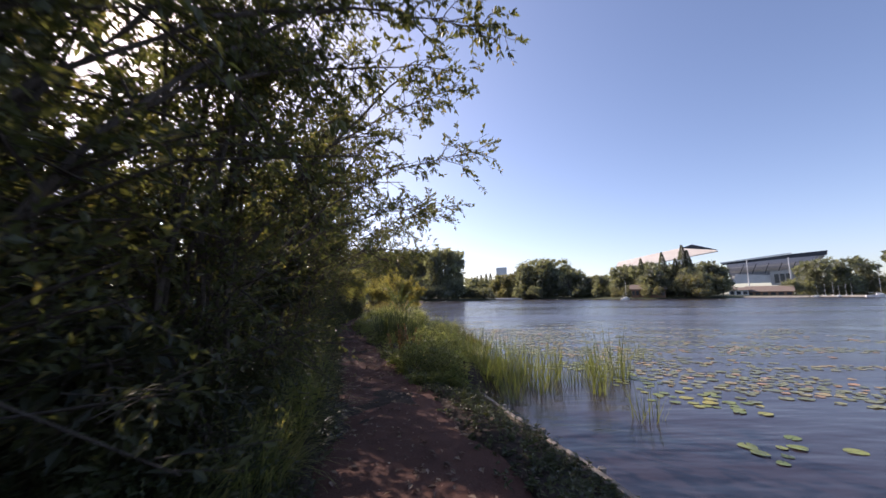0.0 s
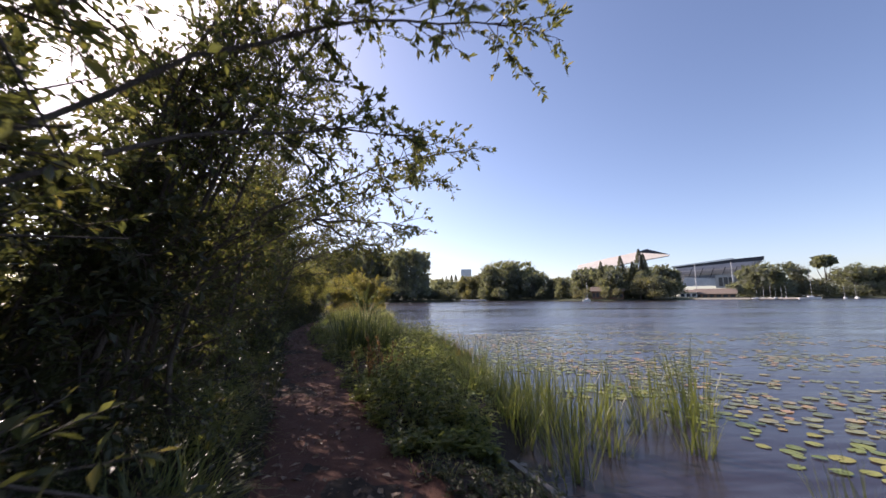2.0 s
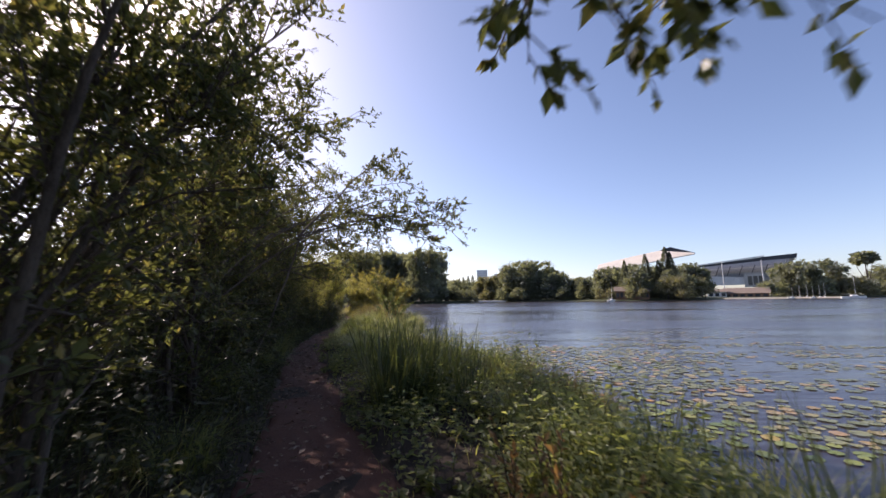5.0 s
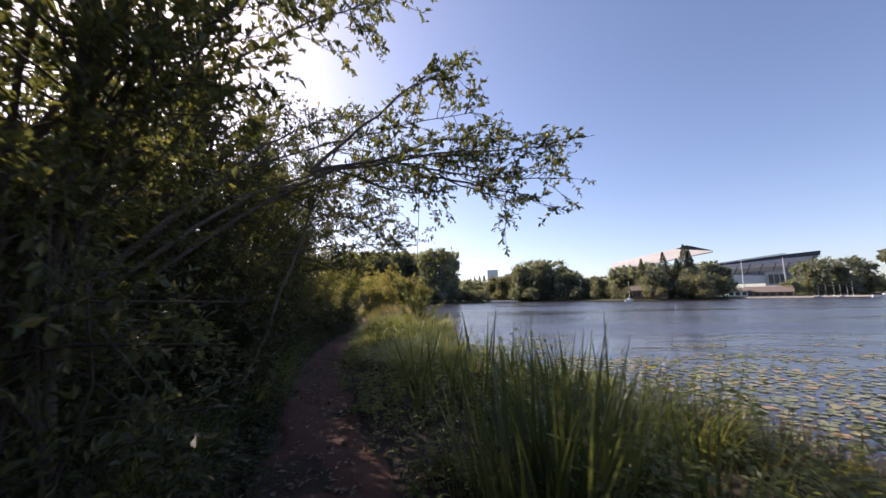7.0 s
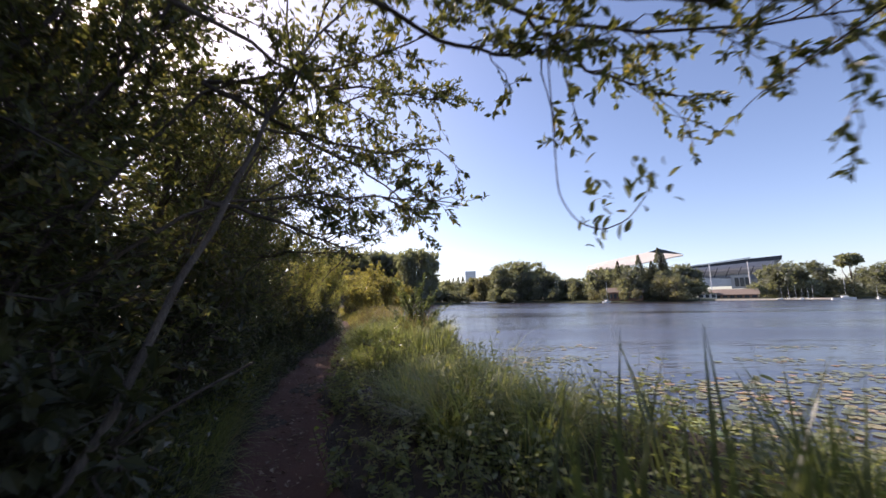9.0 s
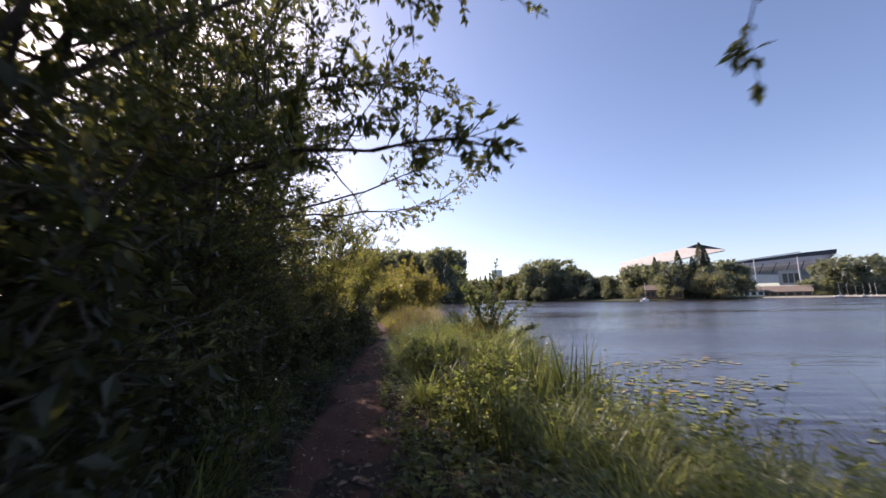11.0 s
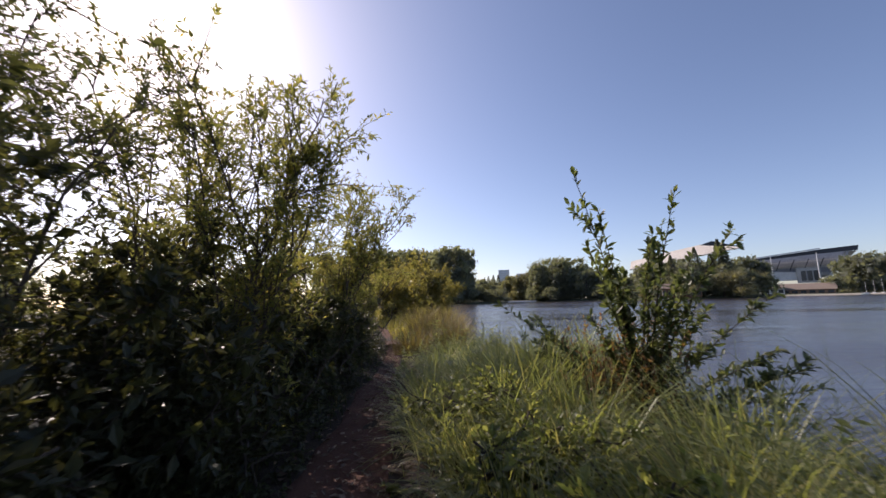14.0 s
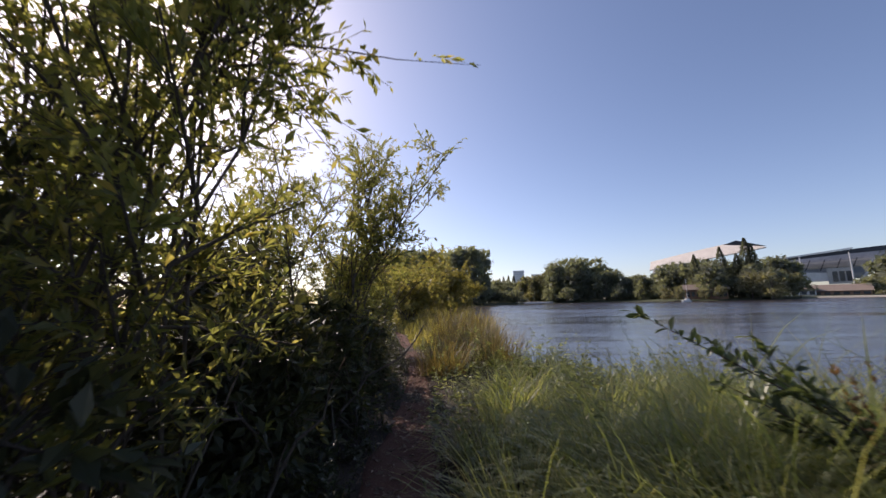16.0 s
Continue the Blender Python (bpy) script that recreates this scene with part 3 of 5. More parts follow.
extras = {
    12: [((-2.3, 0.9, 1.2), (-1.4, 1.8, 3.0), (-0.5, 2.7, 3.8), (0.45, 3.4, 4.2)), ((-2.3, 0.9, 1.2), (-1.5, 2.2, 2.9), (-0.8, 3.3, 3.7), (-0.1, 4.2, 4.3))],
    13: [((-2.6, 3.6, 0.8), (-1.7, 4.8, 2.6), (-0.6, 5.5, 3.5), (0.7, 6.05, 4.0)), ((-2.6, 3.6, 1.0), (-1.6, 4.4, 3.2), (-0.7, 4.9, 4.1), (0.2, 5.2, 4.6)),
         ((-2.6, 3.6, 1.0), (-1.9, 5.0, 2.3), (-1.1, 6.0, 2.9), (-0.3, 6.8, 3.2))],
    14: [((-3.3, 6.9, 1.0), (-2.2, 7.3, 2.4), (-0.9, 7.5, 3.1), (0.32, 7.75, 3.46)),
         ((-3.3, 6.9, 1.0), (-2.4, 7.7, 2.0), (-1.72, 8.06, 2.54), (-1.5, 8.27, 2.75), (-0.6, 9.0, 3.3), (0.1, 9.4, 3.6)),
         ((-1.72, 8.06, 2.54), (-1.2, 8.4, 2.6), (-0.58, 8.6, 2.6)), ((-1.72, 8.06, 2.54), (-1.3, 8.5, 2.4), (-0.95, 8.8, 2.3)),
         ((-1.5, 8.27, 2.75), (-0.9, 8.7, 3.3), (-0.1, 9.2, 3.9))],
    15: [((-4.0, 9.8, 0.8), (-3.6, 10.8, 2.2), (-3.1, 11.6, 2.9))],
    16: [((-3.6, 14.2, 2.6), (-2.8, 15.2, 4.0), (-2.2, 15.8, 4.7)), ((-3.6, 14.2, 2.6), (-2.8, 14.8, 3.0), (-1.9, 15.4, 3.2)), ((-4.9, 13.0, 2.0), (-3.8, 14.4, 4.2), (-3.0, 15.4, 5.4)),
         ((-4.9, 13.0, 1.0), (-3.6, 14.2, 2.6), (-2.3, 15.0, 3.1), (-0.7, 15.6, 3.45)),
         ((-4.9, 13.0, 1.0), (-3.7, 14.6, 3.6), (-2.3, 15.8, 5.0), (-1.24, 16.56, 5.8)),
         ((-3.6, 14.2, 2.6), (-2.6, 14.9, 2.6), (-1.6, 15.1, 2.65)), ((-3.6, 14.2, 2.8), (-2.6, 14.8, 3.4), (-1.6, 15.3, 3.85)),
         ((-3.6, 14.2, 2.6), (-3.2, 14.9, 2.4), (-2.6, 15.2, 2.3)), ((-3.6, 14.2, 2.6), (-2.9, 15.4, 3.1), (-2.75, 16.5, 3.5))],
    21: [((-4.9, 13.0, 1.0), (-4.6, 15.2, 3.2), (-4.3, 16.4, 4.2), (-3.8, 17.4, 4.8)), ((-4.7, 15.0, 2.6), (-4.6, 16.6, 3.3), (-4.3, 17.8, 3.6), (-3.8, 18.6, 3.7)),
         ((-3.25, 16.34, 3.55), (-2.6, 16.6, 3.5), (-1.9, 16.5, 3.35), (-1.3, 16.2, 3.2), (-0.8, 15.9, 3.1)), ((-2.6, 16.6, 3.5), (-2.0, 16.9, 3.3), (-1.46, 16.8, 3.1)),
         ((-4.9, 13.0, 1.0), (-4.7, 15.0, 2.6), (-3.96, 16.24, 3.4), (-3.25, 16.34, 3.55), (-2.07, 15.89, 3.28), (-1.31, 15.36, 3.02)), ((-3.25, 16.34, 3.55), (-2.41, 16.13, 3.78), (-1.52, 15.67, 3.59)), ((-3.96, 16.24, 3.4), (-3.05, 16.44, 3.09), (-2.26, 16.29, 3.08)), ((-2.67, 16.09, 3.2), (-2.08, 15.89, 3.06), (-1.7, 15.68, 2.88), (-1.35, 15.4, 2.69)), ((-4.9, 13.0, 1.0), (-4.7, 14.8, 2.8), (-4.25, 16.25, 3.69), (-3.04, 16.44, 4.12), (-1.9, 16.14, 4.2))],
    17: [((-6.3, 16.6, 1.0), (-5.6, 17.1, 2.4), (-5.2, 17.4, 3.4), (-4.2, 17.5, 3.6), (-3.3, 17.5, 4.0), (-2.6, 17.4, 4.4)), ((-5.2, 17.4, 3.4), (-4.4, 17.9, 3.7), (-3.7, 18.2, 3.9), (-3.1, 18.4, 3.9)),
         ((-5.2, 17.4, 3.4), (-4.5, 17.3, 3.0), (-3.9, 17.9, 3.0), (-3.2, 18.2, 3.2)), ((-6.3, 16.6, 1.0), (-5.0, 17.2, 2.3), (-4.1, 17.6, 2.5), (-3.0, 18.0, 2.53)),
         ((-5.2, 17.4, 3.4), (-4.6, 18.2, 3.3), (-4.12, 18.67, 3.2)), ((-5.0, 17.2, 2.3), (-4.3, 17.3, 2.1), (-3.84, 17.45, 1.9)),
         ((-4.6, 18.2, 3.3), (-3.9, 18.8, 3.1), (-3.36, 19.1, 2.7))],
    18: [((-6.9, 19.6, 2.0), (-5.6, 19.4, 3.6), (-4.2, 18.9, 4.2), (-3.0, 18.9, 4.3)), ((-6.9, 19.6, 2.0), (-5.6, 20.2, 3.4), (-4.4, 20.4, 4.0), (-3.3, 20.6, 4.2)), ((-6.9, 19.6, 1.0), (-6.0, 20.3, 2.2), (-5.1, 20.0, 2.3), (-4.25, 19.8, 2.2)), ((-6.9, 19.6, 1.2), (-6.2, 20.6, 2.8), (-5.4, 21.2, 3.4), (-4.6, 21.8, 3.7))],
    19: [((-7.7, 22.7, 2.4), (-6.6, 23.3, 2.75), (-5.75, 23.65, 2.8), (-5.3, 24.05, 2.98), (-4.86, 24.64, 3.1), (-4.1, 25.2, 3.6), (-3.4, 25.8, 4.5)),
         ((-6.6, 23.3, 2.75), (-5.6, 24.0, 3.3), (-4.8, 24.4, 3.8), (-4.3, 24.7, 4.3)),
         ((-7.7, 22.7, 2.2), (-6.9, 23.7, 2.6), (-6.4, 24.2, 2.75), (-6.0, 24.5, 2.8))],
}
for fx, fy, fh, lx, ly, sp, sd in front:
    made = shrub("sallow_shrub", fx, fy, fh, (lx, ly), sp, {19: 17, 17: 15, 13: 13, 14: 13, 11: 12}.get(sd, 10), 17, 10, 12, 0.068, M_SHRUB, SALLOW, "shrub", sd,
          low=0.03, upright=0.25, extra=extras.get(sd, ()) if sd != 16 else extras[16][:4] + extras[21], stem_r=0.035, group="shrubs along the trail")
    if sd == 19:                       # yellowing spray at the end of the long limb
        u = rng.uniform(0, 1, (110, 1))
        lp = np.array((-4.05, 25.2, 3.5)) * (1 - u) + np.array((-3.68, 25.25, 4.1)) * u + rng.normal(0, 0.09, (110, 3)) - np.array(made.location)
        L = rng.uniform(0.05, 0.085, 110)
        link_mesh("yellow_spray", leaf_mesh("yellow_spray", lp, unit(rng.normal(0, 1, (110, 3))), unit(rng.normal(0, 0.6, (110, 3)) + np.array([0, 0, 1.0])), L, L * 0.45, True), M_YELLOW, made, "yellowing leaves at the limb's tip")["kind"] = "stuff"


def leaning_trunk(pts, r0, r1, label):
    global rng
    rng = np.random.default_rng(95)
    pts = np.array(pts)
    base = thing("leaning_tree", tuple(pts[0]), label, "tree", "leaning trunks")
    u = np.linspace(0, len(pts) - 1, 16)
    e = np.stack([np.interp(u, np.arange(len(pts)), pts[:, i]) for i in range(3)], -1) - pts[0]
    e[1:-1] = (e[:-2] + 2 * e[1:-1] + e[2:]) / 4 + rng.normal(0, 0.012, (14, 3))
    v, f = tube_arrays(e[None], np.array([r0]), np.array([r1]), 10)
    link_mesh("trunk", np_mesh("trunk", v, quads=f, smooth=True), M_BARK, base)
    bp, bt, _ = pick(e[None], 12, 0.55, 1.0)
    br = grow(bp, unit(bt + rng.normal(0, 0.5, (12, 3))), rng.uniform(0.5, 1.3, 12), 6, np.full(12, 0.1), 0.15, 12)
    v, f = tube_arrays(br, np.full(12, 0.014), np.full(12, 0.004), 5)
    link_mesh("branch", np_mesh("branch", v, quads=f, smooth=True), M_BARK, base)
    tp, tt, _ = pick(br, 9, 0.3, 1.0)
    lp = np.repeat(tp, 10, 0) + rng.normal(0, 0.12, (len(tp) * 10, 3))
    L = rng.uniform(0.05, 0.1, len(lp))
    link_mesh("crown", leaf_mesh("crown", lp, unit(rng.normal(0, 1, lp.shape)), unit(rng.normal(0, 0.5, lp.shape) + np.array([0, 0, 1.0])), L, L * 0.42), M_SHRUB, base, "green leaves")


leaning_trunk([(-4.98, 15.55, 0.0), (-4.78, 16.17, 1.0), (-4.66, 16.68, 2.0), (-4.54, 17.19, 3.0), (-4.42, 17.75, 4.1), (-4.2, 18.4, 5.0)], 0.024, 0.012, "grey-brown trunk leaning over the trail from the thicket")
leaning_trunk([(-7.4, 24.3, 0.1), (-7.38, 24.3, 1.3), (-7.3, 24.2, 2.6), (-7.1, 24.0, 4.2)], 0.07, 0.035, "dark upright trunk at the edge of the trail")
# back row of the thicket, set to block low horizon light
BACK = "tall bushy tree in the thicket behind the trail"
for i, (fx, fy, fh) in enumerate([(-5.5, -1.0, 5.4), (-5.6, 3.2, 5.6), (-6.2, 7.5, 5.6), (-7.0, 11.8, 5.4), (-8.6, 16.0, 5.4), (-9.6, 20.2, 6.2), (-8.4, 18.2, 5.6)]):
    shrub("thicket_tree", fx, fy, fh, (0.8, 0.2), 1.2, 10, 16, 10, 8, 0.12, M_SHRUB, BACK, "tree", 40 + i, low=0.05, group="trees behind the trail")
WIL = "slender willow with narrow yellow-green leaves beside the trail"
shrub("willow_shrub", -7.6, 28.6, 4.5, (0.6, 0.3), 0.55, 9, 14, 7, 12, 0.085, M_WILLOW, WIL, "willow", 61, upright=0.5, slim=0.34, droop=0.1, low=0.02, stem_r=0.014, reach=0.25)
shrub("willow_shrub", -8.8, 29.2, 4.5, (0.2, 0.2), 0.65, 10, 14, 7, 12, 0.085, M_WILLOW, WIL, "willow", 62, upright=0.5, slim=0.34, droop=0.1, low=0.02, stem_r=0.014, reach=0.25)
shrub("willow_shrub", -9.3, 26.6, 4.6, (0.2, 0.3), 0.9, 12, 16, 8, 12, 0.08, M_SHRUB, "bushy sallow in full sun at a gap in the thicket", "shrub", 63, slim=0.34, low=0.02, stem_r=0.02, reach=0.25)
shrub("willow_shrub", -7.7, 32.5, 4.0, (0.6, 0.3), 0.6, 10, 15, 7, 12, 0.09, M_WILLOW, WIL, "willow", 64, upright=0.5, slim=0.34, droop=0.1, low=0.02, stem_r=0.014, reach=0.25)
shrub("willow_shrub", -9.5, 34.0, 4.6, (0.4, 0.3), 0.8, 9, 14, 8, 10, 0.095, M_WILLOW, WIL, "willow", 65, upright=0.7, slim=0.3, low=0.02, stem_r=0.02, reach=0.25)
shrub("willow_shrub", -8.3, 38.5, 3.2, (0.8, 0.3), 0.7, 9, 14, 8, 10, 0.10, M_WILLOW, WIL, "willow", 66, upright=0.6, slim=0.3, low=0.02, stem_r=0.02, reach=0.25)
# several bushes added to darken the thicket, its shade in their leaf colour
for i, (fx, fy, fh) in enumerate([(-7.45, 27.2, 1.15), (-7.45, 29.6, 1.4), (-7.5, 31.6, 1.4), (-7.6, 25.4, 1.0), (-8.6, 28.2, 2.2), (-7.8, 34.0, 1.5), (-8.3, 25.6, 2.3), (-8.5, 30.6, 2.2), (-9.8, 24.6, 2.9), (-10.2, 27.4, 3.0), (-10.4, 30.4, 3.0), (-9.6, 32.4, 2.6), (-7.6, 14.2, 2.7), (-7.9, 17.0, 2.8), (-8.2, 19.2, 2.6), (-6.4, 14.8, 1.9), (-6.6, 17.7, 2.4), (-6.3, 19.2, 2.1), (-7.3, 20.5, 2.4), (-9.0, 21.6, 3.0), (-9.6, 18.3, 3.3), (-8.0, 27.4, 1.4), (-5.4, 16.4, 1.5), (-4.2, -0.5, 2.7), (-4.3, 2.2, 2.8), (-4.6, 5.0, 2.8), (-3.1, 1.9, 2.6), (-3.4, 4.7, 2.6), (-2.5, 2.6, 1.2), (-3.5, 6.2, 2.6), (-2.9, 0.4, 2.6), (-3.9, 3.4, 3.0)]):
    shrub("low_bush", fx, fy, fh, (0.3, 0.1), 0.45, 9, 10, 6, 7, 0.115, M_UNDER_SHADED, "low leafy bush beside the trail, leaves coloured dark for shade", "bush", 80 + i, low=0.03, upright=0.1, stem_r=0.014, reach=0.38, twig_len=0.3, group="low bushes by the trail")
for i, (fx, fy, fh) in enumerate([(-8.6, 58, 5.4), (-6.6, 63, 5.0), (-10.5, 66, 6.2), (-5.6, 70, 3.6), (-9.0, 50, 3.8), (-13, 54, 5.5)]):
    shrub("yellow_willow", fx, fy, fh, (0.3, 0.0), 1.4, 12, 11, 7, 8, 0.26, M_YELLOW, "rounded yellow-leaved willow on the lake bank", "willow", 70 + i,
          low=0.03, upright=0.2, slim=0.45, twig_len=0.7, group="yellow willows on the bank")

for i, (fx, fy, fh) in enumerate([(-5.2, 28.4, 0.55), (-4.9, 27.0, 0.6), (-4.5, 25.9, 0.55), (-4.0, 24.2, 0.55), (-4.2, 22.9, 0.5)]):
    shrub("bank_bramble", fx, fy, fh, (0.2, 0.0), 0.3, 9, 8, 5, 7, 0.065, M_BANKWEED, "low leafy bramble mound on the lake bank", "bramble", 110 + i,
          low=0.1, upright=0.05, slim=0.6, stem_r=0.008, reach=0.5, twig_len=0.2, group="brambles on the bank")

# a young willow on the bank with long leafy rods
def sapling():
    global rng
    rng = np.random.default_rng(90)
    x, y = -3.15, 28.5
    z0 = float(ground_z(x, y))
    base = thing("willow_sapling", (x, y, z0 - 0.03), "young willow with long leafy rods at the water's edge", "willow")
    tips = np.array([(-4.08, 27.54, 2.68), (-3.8, 27.7, 2.35), (-3.95, 27.65, 2.0), (-3.6, 27.9, 1.75), (-3.2, 27.9, 2.05), (-2.75, 28.1, 1.6), (-2.88, 27.93, 2.57), (-3.05, 28.1, 2.2), (-2.32, 27.93, 2.18), (-2.6, 28.2, 1.9), (-1.9, 28.0, 1.5), (-2.1, 27.5, 0.85), (-1.7, 28.3, 0.9),
                     (-4.46, 30.1, 1.44), (-4.2, 29.6, 1.0), (-4.0, 29.9, 1.2), (-3.4, 28.2, 1.75), (-2.2, 28.6, 1.35), (-3.0, 28.0, 1.4), (-1.6, 28.0, 0.55), (-3.6, 28.6, 1.3)]) - np.array([x, y, z0])
    n = len(tips)
    s = np.linspace(0, 1, 10)[None, :, None]
    rods = tips[:, None] * np.concatenate([s ** 1.25, s ** 1.25, s ** 0.9], -1) + rng.normal(0, 0.05, (n, 1, 3)) * (1 - s)
    pieces = [tube_arrays(rods, np.full(n, 0.011), np.full(n, 0.003), 5)]
    bp, bt, _ = pick(rods, 5, 0.3, 0.85)
    tw = grow(bp, unit(bt + rng.normal(0, 0.4, (len(bp), 3))), rng.uniform(0.2, 0.45, len(bp)), 5, np.full(len(bp), 0.0), 0.08, len(bp))
    pieces.append(tube_arrays(tw, np.full(len(tw), 0.005), np.full(len(tw), 0.002), 4))
    v, f = join_arrays(pieces)
    link_mesh("stem", np_mesh("stem", v, quads=f, smooth=True), M_TWIG, base, "thin brown rods")
    a = pick(rods, 105, 0.22, 1.0)
    b = pick(tw, 15, 0.1, 1.0)
    lp, lt = np.concatenate([a[0], b[0]]), np.concatenate([a[1], b[1]])
    c = len(lp)
    way = unit(lt * 0.55 + rng.normal(0, 0.5, (c, 3)))
    L = 0.1 * rng.uniform(0.6, 1.25, c)
    link_mesh("crown", leaf_mesh("crown", lp, way, unit(rng.normal(0, 0.5, (c, 3)) + np.array([0, 0, 1.0])), L, L * 0.42, True), M_SAPLING, base, "pointed fresh green leaves")


sapling()

# a loose twig hanging from the arch of boughs
def hanging_vine():
    global rng
    rng = np.random.default_rng(91)
    pts = np.array([(-2.7, 16.1, 3.4), (-2.7, 16.05, 2.8), (-2.72, 15.98, 2.3), (-2.73, 15.95, 2.02), (-2.66, 15.93, 1.88), (-2.55, 15.9, 1.83), (-2.45, 15.85, 1.87), (-2.38, 15.8, 1.98), (-2.36, 15.78, 2.08)])
    base = thing("hanging_twig", tuple(pts[0]), "thin hanging twig with a few leaf sprays above the bank", "twig")
    u = np.linspace(0, len(pts) - 1, 30)
    c = np.stack([np.interp(u, np.arange(len(pts)), pts[:, i]) for i in range(3)], -1) - pts[0]
    c[1:-1] = (c[:-2] + c[1:-1] * 2 + c[2:]) / 4
    v, f = tube_arrays(c[None], np.array([0.0045]), np.array([0.0025]), 5)
    link_mesh("stem", np_mesh("stem", v, quads=f, smooth=True), M_TWIG, base)
    at, side = [], np.array([(0.12, 0, 0.02), (0.2, 0.05, -0.05), (0.16, -0.05, 0.05), (0.0, 0, 0.0)])
    centres = np.concatenate([c[7] + side[:2], c[12] + side[1:3], c[16] + side[:2] * 0.6, c[29:30], c[28:29], c[27:28] + side[:1] * 0.4, c[4] + side[:3] * 1.2])
    p = centres[rng.integers(0, len(centres), 90)] + rng.normal(0, 0.045, (90, 3))
    L = rng.uniform(0.05, 0.085, 90)
    link_mesh("leaves", leaf_mesh("leaves", p, unit(rng.normal(0, 1, (90, 3))), unit(rng.normal(0, 0.6, (90, 3)) + np.array([0, 0, 1.0])), L, L * 0.42, True), M_SHRUB, base, "small green leaves")


hanging_vine()

# ---- bank plants ----
def clump(name, x, y, n, height, width, radius, lean, droop, mat, label, category, group, seed, z=None, flat=0.25):
    global rng
    rng = np.random.default_rng(seed)
    z0 = float(ground_z(x, y)) if z is None else z
    r = radius * np.sqrt(rng.uniform(0, 1, n))
    a = rng.uniform(0, 2 * np.pi, n)
    pos = np.stack([r * np.cos(a), r * np.sin(a), np.zeros(n) - 0.03], -1)
    az = a + rng.normal(0, 0.7, n)
    h = height * rng.uniform(0.45, 1.0, n)
    me = blade_mesh(name, pos, az, h, np.abs(rng.normal(0, lean, n)) + 0.03, width * rng.uniform(0.6, 1.2, n), np.abs(rng.normal(droop, flat, n)))
    ob = link_mesh(name, me, mat)
    ob.location = (x, y, z0)
    return tagged(ob, label, category, group)


def blade_kit(name, mat, width, lean, droop, seed, count=12):
    """Single blades one metre long, to be set into clumps."""
    global rng
    rng = np.random.default_rng(seed)
    kit = []
    for i in range(count):
        me = blade_mesh(name, np.zeros((1, 3)), np.zeros(1), np.ones(1), np.abs(rng.normal(0, lean, 1)) + 0.02, np.full(1, width), np.abs(rng.normal(droop, 0.25, 1)))
        me.materials.append(mat)
        kit.append(me)
    return kit


def blade_clump(name, x, y, z, n, height, radius, kit, label, category, group, seed):
    r_ = random.Random(seed)
    base = thing(name, (x, y, z), label, category, group)
    for i in range(n):
        r, a = radius * math.sqrt(r_.random()), r_.uniform(0, 2 * math.pi)
        ob = new("blade", kit[r_.randrange(len(kit))])
        ob.parent = base
        h = height * r_.uniform(0.45, 1.0)
        ob.matrix_local = pose(r * math.cos(a), r * math.sin(a), -0.03, 0, 0, math.degrees(a + r_.gauss(0, 0.7))) @ Matrix.Diagonal((h, h, h, 1))
    return base


REED_KIT = blade_kit("blade", M_REED, 0.0145, 0.16, 0.35, 190, 18)
IRIS_KIT = blade_kit("blade", M_IRIS, 0.026, 0.2, 0.36, 191)
reeds = [(0.95, 9.1, 1.25), (1.65, 9.6, 1.3), (2.05, 9.5, 1.2), (2.2, 8.95, 1.2), (3.65, 9.1, 1.15), (4.0, 8.9, 1.3), (0.75, 9.9, 1.35), (0.5, 10.6, 1.3), (0.4, 11.4, 1.3), (2.8, 8.1, 0.9), (3.8, 10.0, 0.9),
         (1.3, 9.2, 1.2), (4.1, 8.6, 1.2), (1.05, 9.9, 1.3), (1.0, 10.7, 1.2), (0.8, 11.6, 1.2), (0.4, 12.4, 1.2), (1.2, 12.2, 1.1), (1.35, 7.4, 1.0), (2.0, 7.5, 1.0), (1.3, 8.2, 1.1), (3.0, 7.4, 1.1),
         (3.08, 5.85, 0.75), (1.25, 6.9, 0.95), (3.5, 8.3, 1.15), (0.65, 9.4, 1.2), (1.8, 9.0, 0.8), (5.9, 11.5, 1.0), (3.3, 8.8, 0.8), (0.75, 8.6, 1.15), (1.0, 8.3, 1.1), (1.4, 8.6, 1.15), (1.7, 8.35, 1.1),
         (2.3, 8.4, 1.1), (0.9, 7.8, 0.95), (1.8, 7.9, 1.05), (2.6, 8.7, 1.1), (0.55, 9.0, 1.1), (1.5, 9.0, 1.15), (0.5, 8.3, 0.9)]
for i, (cx, cy, h) in enumerate(reeds):
    blade_clump("reed_clump", cx, cy, WATER_Z - 0.12, 38, h * 1.18, 0.2, REED_KIT, "clump of slim green reeds standing in shallow water", "reeds", "reeds in the shallows", 200 + i)
